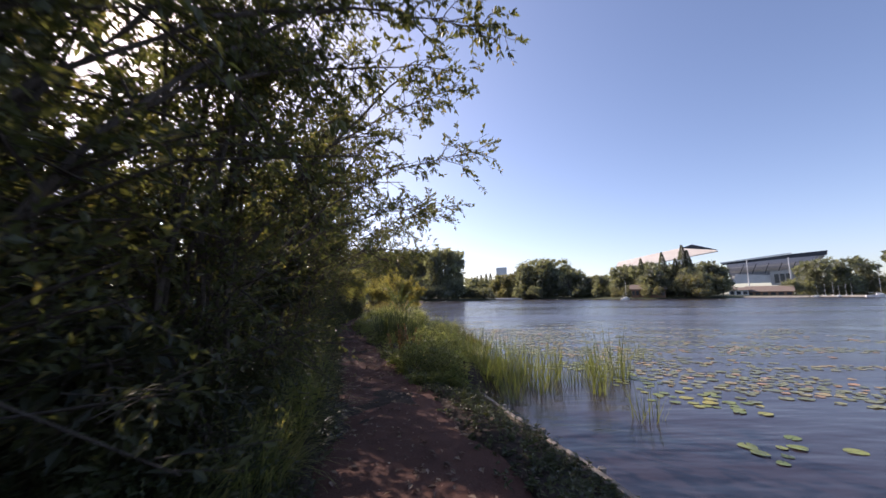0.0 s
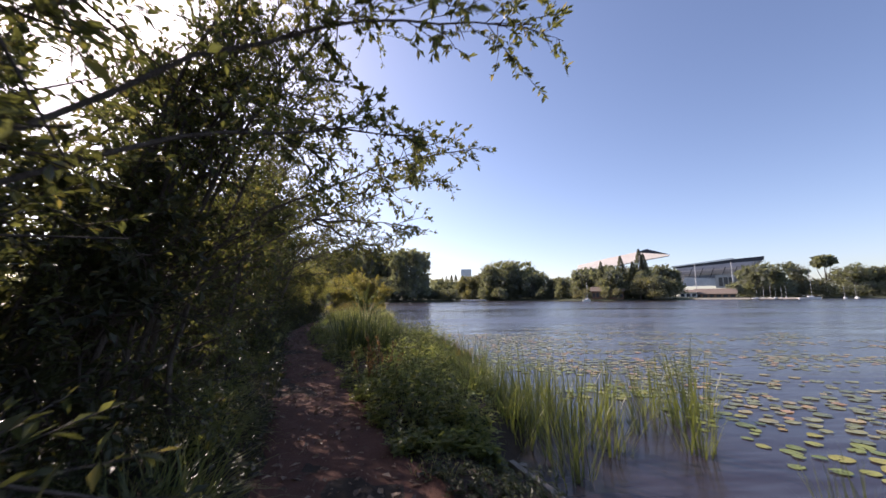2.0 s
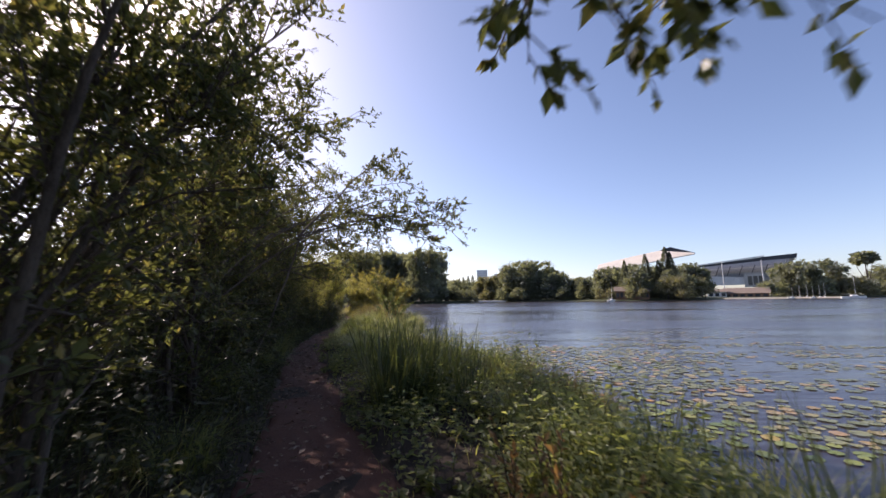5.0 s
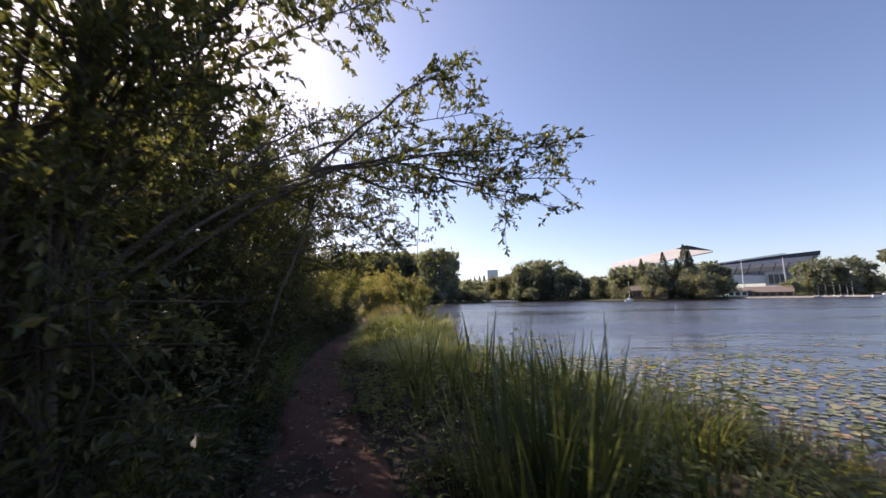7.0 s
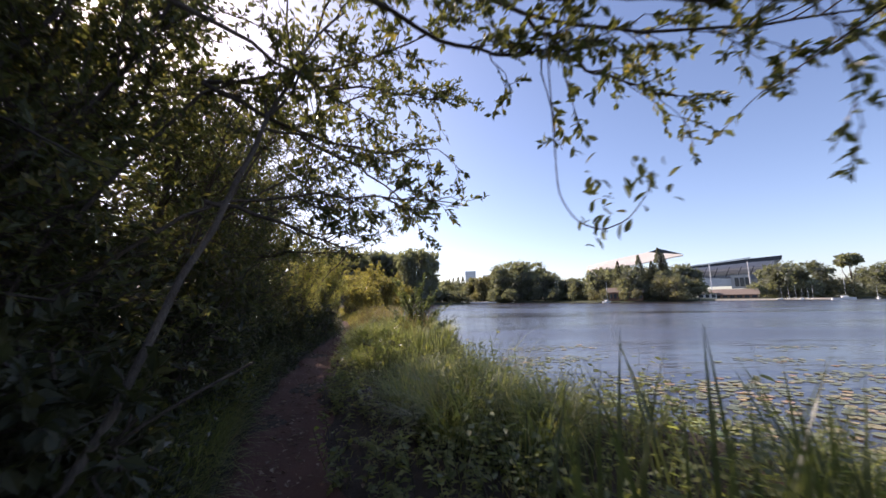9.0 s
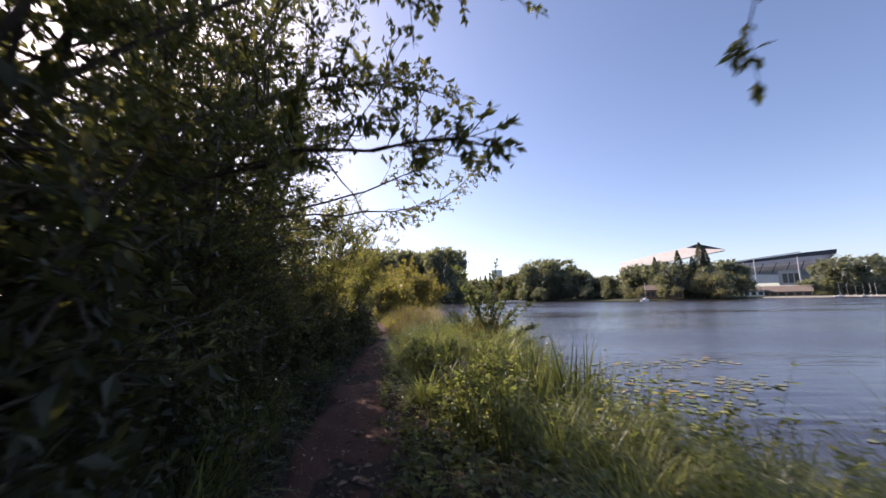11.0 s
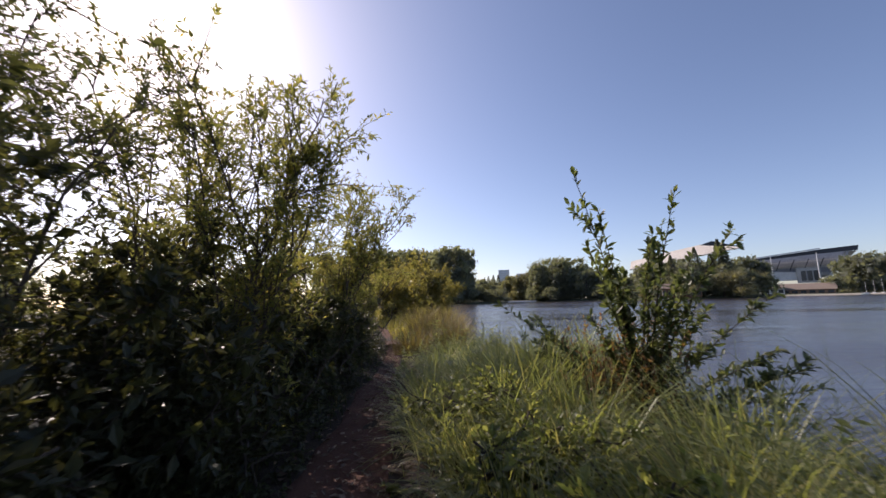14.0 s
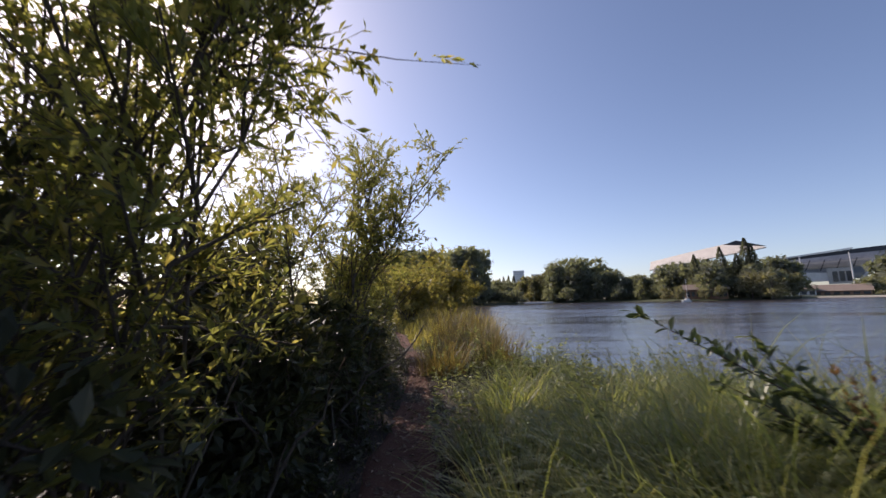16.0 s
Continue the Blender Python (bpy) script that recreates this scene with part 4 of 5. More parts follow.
irises = [(-1.95, 13.2, 1.4, 90), (-1.6, 13.6, 1.45, 90), (-1.2, 14.0, 1.3, 70), (-2.15, 13.9, 1.15, 60), (-0.8, 13.5, 1.1, 40), (-2.85, 16.1, 1.6, 8), (-2.4, 16.3, 1.45, 14), (-1.95, 16.15, 1.55, 16), (-1.55, 16.3, 1.4, 20),
          (-1.15, 16.1, 1.35, 26), (-0.75, 16.5, 1.3, 26), (-0.4, 16.9, 1.2, 24), (-2.5, 17.6, 0.7, 40), (-1.9, 17.4, 0.75, 40), (-1.3, 17.6, 0.75, 40), (-0.9, 18.2, 0.8, 30),
          (-4.0, 22.0, 0.95, 60), (-3.7, 22.5, 0.9, 60), (-2.7, 23.3, 1.2, 50), (-3.2, 23.6, 1.15, 50), (-2.2, 24.0, 1.1, 50), (-3.9, 24.8, 0.8, 50), (-4.4, 33.6, 0.9, 50), (-3.9, 34.2, 0.8, 50), (-2.6, 25.0, 1.0, 40)]
for i, (cx, cy, h, n) in enumerate(irises):
    blade_clump("iris_clump", cx, cy, float(ground_z(cx, cy)), n, h, 0.28, IRIS_KIT, "clump of broad dark-green sword-shaped iris leaves on the bank, darkened for shade", "iris", "iris clumps on the bank", 240 + i)
SEDGE_KIT = blade_kit("blade", M_SEDGE, 0.013, 0.45, 1.5, 192)


def tussock(x, y, height, seed):
    """A sedge tussock: a dense tuft with looser outer blades."""
    base = blade_clump("sedge_tussock", x, y, float(ground_z(x, y)), 22, height * 1.1, 0.3, SEDGE_KIT, "arching green sedge tussock beside the trail", "sedge", "sedge tussocks on the bank", seed)
    tuft = clump("tuft", 0, 0, 340, height, 0.012, 0.32, 0.4, 1.5, M_SEDGE, "", "", "", seed, z=0.0, flat=0.4)
    tuft.parent = base


sedges = [(-5.15, 16.3, 0.65), (-5.5, 18.1, 0.6), (-5.95, 19.6, 0.6), (-4.75, 14.2, 0.6), (-6.35, 21.0, 0.6), (-6.55, 22.2, 0.6), (-1.55, 3.2, 0.55), (-1.75, 4.4, 0.6), (-2.05, 5.7, 0.6), (-1.4, 2.0, 0.5), (-2.5, 7.2, 0.6), (-3.0, 8.4, 0.5),
          (1.0, 8.7, 0.45), (1.25, 9.5, 0.45), (0.9, 10.3, 0.5), (0.6, 9.3, 0.5), (-5.35, 17.4, 0.6), (-5.75, 18.8, 0.6), (-7.0, 25.9, 0.35), (-3.75, 11.6, 0.5), (-3.1, 8.9, 0.5), (-6.9, 23.2, 0.6), (-5.0, 15.0, 0.5), (-3.3, 21.9, 0.8), (-2.6, 19.2, 0.95), (-1.7, 19.0, 0.8), (-3.6, 26.6, 0.9), (-3.2, 24.9, 0.85), (-4.6, 24.0, 0.7), (-3.0, 27.2, 0.8),
          (-2.9, 18.7, 1.0), (-2.2, 19.6, 1.0), (-3.4, 19.9, 0.85), (-2.0, 18.4, 0.9), (-3.0, 21.2, 0.7), (-2.3, 20.8, 0.7), (0.0, 14.8, 0.7), (-0.2, 12.8, 0.6),
          (-4.2, 25.8, 0.85), (-3.4, 25.7, 1.0), (-2.7, 26.0, 0.9), (-4.3, 27.3, 0.85), (-3.7, 28.6, 1.0), (-4.5, 29.0, 1.0), (-4.0, 30.0, 1.1), (-3.2, 29.6, 1.0), (-3.6, 31.0, 0.75), (-4.6, 30.6, 0.7), (-2.9, 30.6, 0.7),
          (-5.5, 29.4, 0.6), (-5.6, 30.9, 0.6), (-5.3, 28.0, 0.55), (-5.3, 32.0, 0.7), (-4.9, 27.0, 0.7), (-5.0, 26.0, 0.6), (-4.6, 28.3, 0.8), (-4.2, 28.8, 0.9), (-3.9, 29.4, 1.0), (-4.8, 29.6, 0.9), (-3.4, 30.2, 1.0), (-2.6, 30.0, 0.9), (-5.0, 30.5, 0.6), (-2.2, 30.4, 0.75), (-1.8, 31.2, 0.75), (-2.9, 31.6, 0.75), (-4.2, 31.6, 0.7), (-2.4, 32.3, 0.7), (-3.3, 32.6, 0.7), (-1.9, 29.6, 0.6), (-0.4, 10.9, 0.5), (0.1, 11.9, 0.55), (0.2, 17.4, 0.6), (-4.9, 32.4, 0.7), (-2.6, 22.2, 0.6), (-3.0, 24.4, 0.7)]
for i, (cx, cy, h) in enumerate(sedges):
    tussock(cx, cy, h * (1.45 if cy < 25 else 1.75), 280 + i)
for i, (cx, cy, h) in enumerate([(-5.0, 36.2, 1.3), (-5.6, 37.4, 1.3), (-5.1, 38.8, 1.5), (-6.0, 39.6, 1.6), (-5.2, 41.5, 1.5), (-6.2, 35.4, 1.0), (-5.0, 44.5, 1.6), (-6.4, 43, 1.8), (0.6, 14.5, 0.5), (1.0, 15.1, 0.5), (0.8, 13.9, 0.45), (0.2, 15.3, 0.5), (1.2, 14.4, 0.4)]):
    clump("dry_grass_mound", cx, cy, 420, h * 1.2, 0.016, 0.6, 0.35, 1.1, M_TAN, "mound of tan and yellowing grass on the lake bank", "grass mound", "dry grass mounds", 330 + i, flat=0.4)
for i, (cx, cy) in enumerate([(-3.0, 29.0), (-2.7, 29.3), (-3.35, 28.5), (-3.5, 28.9), (-3.1, 28.3), (-0.9, 9.6)]):
    global_seed = 360 + i
    rng = np.random.default_rng(global_seed)
    n = 22
    az = rng.uniform(0, 6.28, n)
    st = grow(np.stack([rng.normal(0, 0.12, n), rng.normal(0, 0.12, n), np.zeros(n)], -1), unit(np.stack([np.cos(az) * 0.3, np.sin(az) * 0.3, np.ones(n)], -1)), rng.uniform(0.6, 1.3 if i < 5 else 0.9, n), 6, np.zeros(n), 0.1, n)
    base = thing("dock_plant", (cx, cy, float(ground_z(cx, cy)) - 0.03), "withered red-brown seeding plant on the bank", "plant", "red plants on the bank")
    v, f = tube_arrays(st, np.full(n, 0.005), np.full(n, 0.002), 4)
    link_mesh("stem", np_mesh("stem", v, quads=f), M_TWIG, base)
    lp, lt, _ = pick(st, 26, 0.35, 1.0)
    L = rng.uniform(0.03, 0.07, len(lp))
    link_mesh("leaves", leaf_mesh("leaves", lp, unit(lt + rng.normal(0, 0.7, lp.shape)), unit(rng.normal(0, 1, lp.shape)), L, L * 0.45), M_RED, base, "reddish seed heads and leaves")


def strip_points(n, y0, y1, side, depth_pow=1.0, width=None):
    """Points on the verge: side -1 between thicket and trail, +1 between trail and shore."""
    y = y0 + (y1 - y0) * rng.uniform(0, 1, n) ** 1.15
    u = rng.uniform(0, 1, n) ** depth_pow
    if side < 0:
        x = trail_x(y) - trail_half(y) * 0.95 - u * (width or 3.0)
    else:
        x0 = trail_x(y) + trail_half(y) * 0.8
        x1 = np.minimum(shore_x(y) + 0.05, np.interp(y, (2.4, 6, 9, 11, 13.5), (1.75, 0.55, 0.35, 0.6, 3.0)))
        x = x0 + (x1 - x0) * u
    return x, y


def grass_stuff(name, n, y0, y1, side, h0, h1, width, mat, label, seed, pw=1.0, depth=None, droop=0.7):
    global rng
    rng = np.random.default_rng(seed)
    x, y = strip_points(n, y0, y1, side, pw, depth)
    keep = noise_mask(x, y)
    x, y = x[keep], y[keep]
    n = len(x)
    away = np.clip(np.abs(x - trail_x(y)) - trail_half(y), 0, 1.2) / 1.2
    h = (h0 + (h1 - h0) * away) * rng.uniform(0.5, 1.25, n) * hummock(x, y)
    pos = np.stack([x, y, ground_z(x, y) - 0.02], -1)
    az = rng.uniform(0, 2 * np.pi, n)
    me = blade_mesh(name, pos, az, h, np.abs(rng.normal(0, 0.25, n)), width * rng.uniform(0.6, 1.3, n), np.abs(rng.normal(droop, 0.4, n)))
    return tagged(link_mesh(name, me, mat), label, "grass", kind="stuff")


def hummock(x, y):
    return np.clip(0.85 + 0.55 * np.sin(x * 2.7 + 1.1 * y) * np.sin(y * 1.6 - 0.8 * x) + 0.25 * np.sin(y * 4.3 + x * 3.1), 0.35, 1.6)


def noise_mask(x, y):
    return (np.sin(x * 2.1 + y * 0.7) + np.sin(y * 1.9 - x) + rng.normal(0, 0.9, len(x))) > -1.3


def weed_stuff(name, plants, y0, y1, side, h0, h1, leaf, mat, label, seed, pw=1.0, depth=None):
    """Leafy weeds: short stems with pairs of leaves, all in one bed."""
    global rng
    rng = np.random.default_rng(seed)
    x, y = strip_points(plants, y0, y1, side, pw, depth)
    keep = noise_mask(y, x)
    x, y = x[keep], y[keep]
    n = len(x)
    away = np.clip(np.abs(x - trail_x(y)) - trail_half(y), 0, 1.2) / 1.2
    h = (h0 + (h1 - h0) * away) * rng.uniform(0.5, 1.2, n) * hummock(x, y)
    az = rng.uniform(0, 6.28, n)
    st = grow(np.stack([x, y, ground_z(x, y) - 0.02], -1), unit(np.stack([np.cos(az) * 0.35, np.sin(az) * 0.35, np.ones(n)], -1)), h, 5, np.zeros(n), 0.12, n)
    st = st[clear_of_trail(st, trail_half(y).mean() * 0.6).all(1)]
    n = len(st)
    bed = thing(name, (0, 0, 0), label, "weeds")
    bed["kind"] = "stuff"
    v, f = tube_arrays(st[:, ::2], np.full(n, 0.003), np.full(n, 0.0015), 3)
    link_mesh("stem", np_mesh("stem", v, quads=f), M_WEED, bed)
    lp, lt, s = pick(st, 13, 0.15, 1.0)
    c = len(lp)
    a = rng.uniform(0, 6.28, c)
    way = unit(np.stack([np.cos(a), np.sin(a), rng.uniform(-0.3, 0.6, c)], -1))
    L = leaf * rng.uniform(0.5, 1.3, c) * (1.15 - 0.4 * s)
    link_mesh("leaves", leaf_mesh("leaves", lp, way, unit(rng.normal(0, 0.3, (c, 3)) + np.array([0, 0, 1.0])), L, L * 0.5), mat, bed)
    return bed


# verge beds are coloured as shaded, bank beds as sunlit
grass_stuff("verge_grass", 15000, -4, 40, -1, 0.18, 0.6, 0.009, M_GRASS, "rough grass under the shrubs along the trail, coloured dark for shade", 400, 1.0, 2.2)
grass_stuff("bank_grass", 13000, 6.3, 46, 1, 0.16, 0.42, 0.008, M_SEDGE, "uncut grass between the trail and the lake, coloured bright for sun", 401, 0.9, None, 1.1)
weed_stuff("undergrowth", 4200, -4, 42, -1, 0.15, 0.8, 0.075, M_WEED, "leafy undergrowth of nettles and brambles beside the trail, coloured dark for shade", 402, 0.9, 2.6)
weed_stuff("bank_weeds", 6800, 6.8, 40, 1, 0.3, 0.66, 0.094, M_BANKWEED, "leafy green weeds on the lake bank", 403, 0.8)
weed_stuff("edging_weeds", 520, 2.6, 7.4, 1, 0.1, 0.42, 0.06, M_WEED, "low dark weeds between the trail and the timber edging", 408, 0.7)
# bramble beds take the leaf colour darkened for the thicket's shade
weed_stuff("bramble_thicket", 4400, -5, 45, -1, 0.5, 1.9, 0.095, M_UNDER_SHADED, "dense bramble and shrub undergrowth filling the thicket, coloured dark for shade", 405, 1.1, 6.5)
weed_stuff("bramble_bank", 2400, 12, 25, -1, 0.8, 2.3, 0.1, M_UNDER_SHADED, "tall brambles closing the thicket, coloured dark for shade", 406, 0.8, 5.0)
weed_stuff("bramble_bank", 2600, 22.5, 37, -1, 0.6, 1.6, 0.105, M_UNDER_SHADED, "tall brambles under the willows, coloured dark for shade", 407, 0.7, 5.0)
far_bank = grass_stuff("far_bank_grass", 9000, 40, 95, 1, 0.5, 1.0, 0.05, M_YELLOW, "tall yellow-green grass on the bank further on", 404)


def scatter_litter():
    global rng
    rng = np.random.default_rng(410)
    n = 6500
    y = rng.uniform(-3, 38, n)
    x = trail_x(y) + trail_half(y) * np.clip(rng.normal(0.1, 0.75, n), -1.3, 1.5)
    pos = np.stack([x, y, np.maximum(ground_z(x, y), -0.03) + rng.uniform(0.008, 0.03, n)], -1)
    a = rng.uniform(0, 6.28, n)
    L = rng.uniform(0.15, 0.33, n) ** 2
    me = leaf_mesh("leaf_litter", pos, np.stack([np.cos(a), np.sin(a), rng.normal(0, 0.12, n)], -1), unit(rng.normal(0, 0.25, (n, 3)) + np.array([0, 0, 1.0])), L, L * rng.uniform(0.15, 0.7, n))
    tagged(link_mesh("leaf_litter", me, M_LITTER), "dry fallen leaves and twigs scattered on the trail", "litter", kind="stuff")
    n = 34
    y = np.concatenate([rng.uniform(6.5, 12, 26), rng.uniform(16, 30, 8)])
    x = trail_x(y) + trail_half(y) + rng.uniform(0.1, 0.9, n)
    for i in range(0, n, 3):
        k = 7
        a = np.arange(k) * 6.28 / k
        me = leaf_mesh("yellow_flower", np.zeros((k, 3)), np.stack([np.cos(a), np.sin(a), np.full(k, 0.3)], -1), np.tile([0, 0, 1.0], (k, 1)), np.full(k, 0.025), np.full(k, 0.014))
        ob = link_mesh("yellow_flower", me, M_FLOWER)
        ob.location = (x[i], y[i], float(ground_z(x[i], y[i])) + 0.32)
        tagged(ob, "small yellow flower among the bank weeds", "flower", "yellow flowers")


scatter_litter()


def timber_edging():
    base = thing("timber_edging", (1.26, 4.75, -0.25), "weathered board and posts holding the trail edge above the water", "edging", rz=math.degrees(math.atan2(0.97, 3.6)))
    bm = bmesh.new()
    for i in range(12):
        y0, y1 = -2.4 + i * 0.4, -2.4 + (i + 1) * 0.4
        dz = 0.008 * math.sin(i * 2.1)
        box(bm, (-0.03, y0, -0.45), (0.035, y1, 0.055 + dz))
    bmesh.ops.remove_doubles(bm, verts=bm.verts, dist=0.001)
    part("board", bm, M_TIMBER, base, "grey split board")
    for py in (-2.0, -0.9, 0.25, 1.4, 2.3):
        bm = bmesh.new()
        rod(bm, (0.085, py, -0.8), (0.085 + 0.01 * math.sin(py * 9), py, 0.05 + 0.02 * math.sin(py * 5)), 0.045, 0.04, 9)
        part("post", bm, M_TIMBER, base)


timber_edging()

# ---- lily pads ----
def lily_pads():
    global rng
    rng = np.random.default_rng(500)
    shapes = []
    for v in range(6):
        bm = bmesh.new()
        n = 18
        notch = 0.28
        c = bm.verts.new((0, 0, 0.0))
        ring = []
        for i in range(n + 1):
            a = notch / 2 + (2 * math.pi - notch) * i / n
            r = 1 + 0.06 * math.sin(3 * a + v) + rng.uniform(-0.03, 0.03)
            ring.append(bm.verts.new((r * math.cos(a), 0.86 * r * math.sin(a), 0.03 * math.sin(2 * a + v) + rng.uniform(0, 0.03))))
        for i in range(n):
            bm.faces.new((c, ring[i], ring[i + 1]))
        me = bpy.data.meshes.new("lily_pad")
        bm.to_mesh(me)
        bm.free()
        me.materials.append(M_PAD_OB)
        shapes.append(me)
    fields = [(4.8, 6.9, 1.0, 0.8, 45), (6.8, 9.6, 2.2, 1.3, 170), (10, 12, 3.5, 2.4, 260), (5.8, 13.2, 2.6, 1.3, 230), (3.4, 17.6, 1.6, 1.4, 300), (4.8, 20.2, 2.2, 1.5, 330), (1.6, 20.6, 0.8, 1.3, 90), (8.5, 19, 4, 3.0, 320),
              (0.6, 26.6, 1.2, 1.0, 80), (1.9, 28.8, 1.2, 0.6, 50), (4.3, 5.0, 0.5, 0.4, 8), (7.6, 7.2, 1.7, 0.9, 90), (3.3, 11.3, 1.0, 1.3, 70), (13, 16, 4, 3, 260), (9, 26, 4, 2.5, 90), (2.3, 14.8, 0.9, 1.2, 80)]
    spots, cells = [], {}
    for fx, fy, sx, sy, n in fields:
        rafts = np.stack([rng.normal(fx, sx, n // 14 + 1), rng.normal(fy, sy, n // 14 + 1)], -1)
        for _ in range(n * 6):
            cx, cy = rafts[rng.integers(0, len(rafts))]
            x, y, r = rng.normal(cx, 0.48), rng.normal(cy, 0.26), rng.uniform(0.06, 0.13)
            if x - shore_x(y) < 0.6 or (x < 3.6 and y < 9.5):
                continue
            c = (int(x // 0.5), int(y // 0.5))
            near = [q for i in (-1, 0, 1) for j in (-1, 0, 1) for q in cells.get((c[0] + i, c[1] + j), ())]
            if all((x - a) ** 2 + (y - b) ** 2 > ((r + d) * 0.85) ** 2 for a, b, d in near):
                spots.append((x, y, r))
                cells.setdefault(c, []).append((x, y, r))
                n -= 1
                if n == 0:
                    break
    spots.sort(key=lambda q: q[0] - float(trail_x(q[1])))
    for i, (x, y, r) in enumerate(spots[:290]):
        ob = new("lily_pad", shapes[i % 6])
        ob.matrix_world = pose(x, y, WATER_Z + 0.006 + 0.004 * (i % 3), rng.normal(0, 0.5), rng.normal(0, 0.5), rng.uniform(0, 360)) @ Matrix.Diagonal((r, r, r, 1))
        tagged(ob, "round green and yellowing lily pad floating on the lake", "lily pad", "lily pads on the lake")
    rest = np.array(spots[290:])
    n, k = len(rest), 11
    a = rng.uniform(0, 6.28, n)[:, None] + np.linspace(0.15, 6.13, k)[None]
    rr = rest[:, 2:3] * (1 + rng.normal(0, 0.04, (n, k)))
    ring = np.stack([rest[:, 0:1] + rr * np.cos(a), rest[:, 1:2] + rr * 0.9 * np.sin(a), WATER_Z + 0.008 + rng.uniform(0, 0.012, (n, k))], -1)
    mid = np.stack([rest[:, 0], rest[:, 1], np.full(n, WATER_Z + 0.008)], -1)[:, None]
    v = np.concatenate([mid, ring], 1)
    f = np.array([(0, i, i + 1) for i in range(1, k)])
    me = np_mesh("lily_pads", v.reshape(-1, 3), tris=(np.arange(n)[:, None, None] * (k + 1) + f[None]).reshape(-1, 3))
    tagged(link_mesh("lily_pads", me, M_PAD), "spread of green and yellow lily pads further out on the lake", "lily pads", kind="stuff")


def mat_pad():
    m, nt, out = material("lily_pad_skin")
    info = nt.nodes.new("ShaderNodeObjectInfo")
    col = ramp(nt, info.outputs["Random"], [(0, (0.13, 0.18, 0.035)), (0.6, (0.24, 0.27, 0.05)), (0.9, (0.34, 0.31, 0.05)), (0.985, (0.46, 0.22, 0.04))])
    n = noise_tex(nt, 2.5, 5)
    col = mix_col(nt, 0.6, col, ramp(nt, n, [(0.35, (0.5, 0.45, 0.35)), (0.65, (1.2, 1.15, 1.0))]), "MULTIPLY")
    principled(nt, out, col, 0.35, normal=bump(nt, n, 0.3, 0.02))
    return m


M_PAD_OB = mat_pad()
lily_pads()

# ---- far trees ----
def far_tree_mesh(kind, seed):
    """Trunk and crown of a tree one metre high, to be scaled."""
    global rng
    rng = np.random.default_rng(seed)
    if kind == "conifer":
        n = 2400
        t = rng.uniform(0.08, 1, n) ** 0.8
        a = rng.uniform(0, 6.28, n)
        tier = 0.9 + 0.1 * np.sin(t * 75)
        r = 0.24 * (1.0 - t) * tier * rng.uniform(0.3, 1.15, n)
        p = np.stack([r * np.cos(a), r * np.sin(a), t], -1)
        way = np.stack([np.cos(a), np.sin(a), np.full(n, -0.25)], -1)
        L, w = 0.02 + 0.05 * (1 - t), 0.016
    else:
        blobs = []
        for i in range(20 if kind != "umbrella" else 7):
            h = rng.uniform(0.1, 0.84) if kind != "umbrella" else rng.uniform(0.78, 0.88)
            wide = {"round": 0.26, "tall": 0.15, "low": 0.42, "umbrella": 0.2}[kind] * (1 - 0.75 * max(0, h - 0.55))
            a = rng.uniform(0, 6.28)
            rr = wide * rng.uniform(0.2, 1.0)
            blobs.append((rr * math.cos(a), rr * math.sin(a), h, rng.uniform(0.1, 0.17) * (0.7 if kind == "umbrella" else 1)))
        if kind == "low":
            blobs = [(x, y, 0.1 + z * 0.75, r * 1.3) for x, y, z, r in blobs]
        blobs = np.array(blobs)
        n = 3000
        inner = np.arange(n) < 240
        b = blobs[rng.integers(0, len(blobs), n)]
        d = unit(rng.normal(0, 1, (n, 3)))
        p = b[:, :3] + d * (b[:, 3] * np.where(inner, rng.uniform(0.0, 0.55, n), rng.uniform(0.6, 1.12, n)))[:, None]
        way = unit(d + rng.normal(0, 0.7, (n, 3)))
        L = np.where(inner, 0.13, rng.uniform(0.018, 0.034, n))
        w = np.where(inner, 0.1, 0.019)
    crown = leaf_mesh("crown", p, way, unit(rng.normal(0, 1, (len(p), 3))), L, L * 0 + w)
    limbs = [np.array([(0, 0, -0.02), (0.005, 0, 0.3), (0, 0.005, 0.6), (0, 0, 0.86)])]
    if kind != "conifer":
        for a in (0.4, 2.3, 4.4):
            limbs.append(np.array([(0, 0, 0.25), (0.05 * math.cos(a), 0.05 * math.sin(a), 0.42), (0.09 * math.cos(a), 0.09 * math.sin(a), 0.55), (0.12 * math.cos(a), 0.12 * math.sin(a), 0.7)]))
    v, f = tube_arrays(np.stack(limbs), np.array([0.018] + [0.009] * (len(limbs) - 1)), np.full(len(limbs), 0.003), 6)
    return np_mesh("trunk", v, quads=f, smooth=True), crown


FAR_KINDS = {}
for kind, count in (("round", 3), ("tall", 3), ("conifer", 2), ("low", 3), ("umbrella", 1)):
    FAR_KINDS[kind] = [far_tree_mesh(kind, 600 + 10 * len(FAR_KINDS) + i) for i in range(count)]
tree_rng = random.Random(5)
CROWN_COPIES = {}


def far_tree(kind, at, height, mat, label, group, width=1.0):
    i = tree_rng.randrange(len(FAR_KINDS[kind]))
    trunk, crown = FAR_KINDS[kind][i]
    key = (kind, i, mat.name)
    if key not in CROWN_COPIES:
        me = crown.copy()
        me.materials.clear()
        me.materials.append(mat)
        CROWN_COPIES[key] = me
    base = thing("tree", at, label, "tree", group, tree_rng.uniform(0, 360))
    base.scale = (height * width, height * width, height)
    link_mesh("trunk", trunk, M_BARK, base)
    link_mesh("crown", CROWN_COPIES[key], mat, base)
    return base


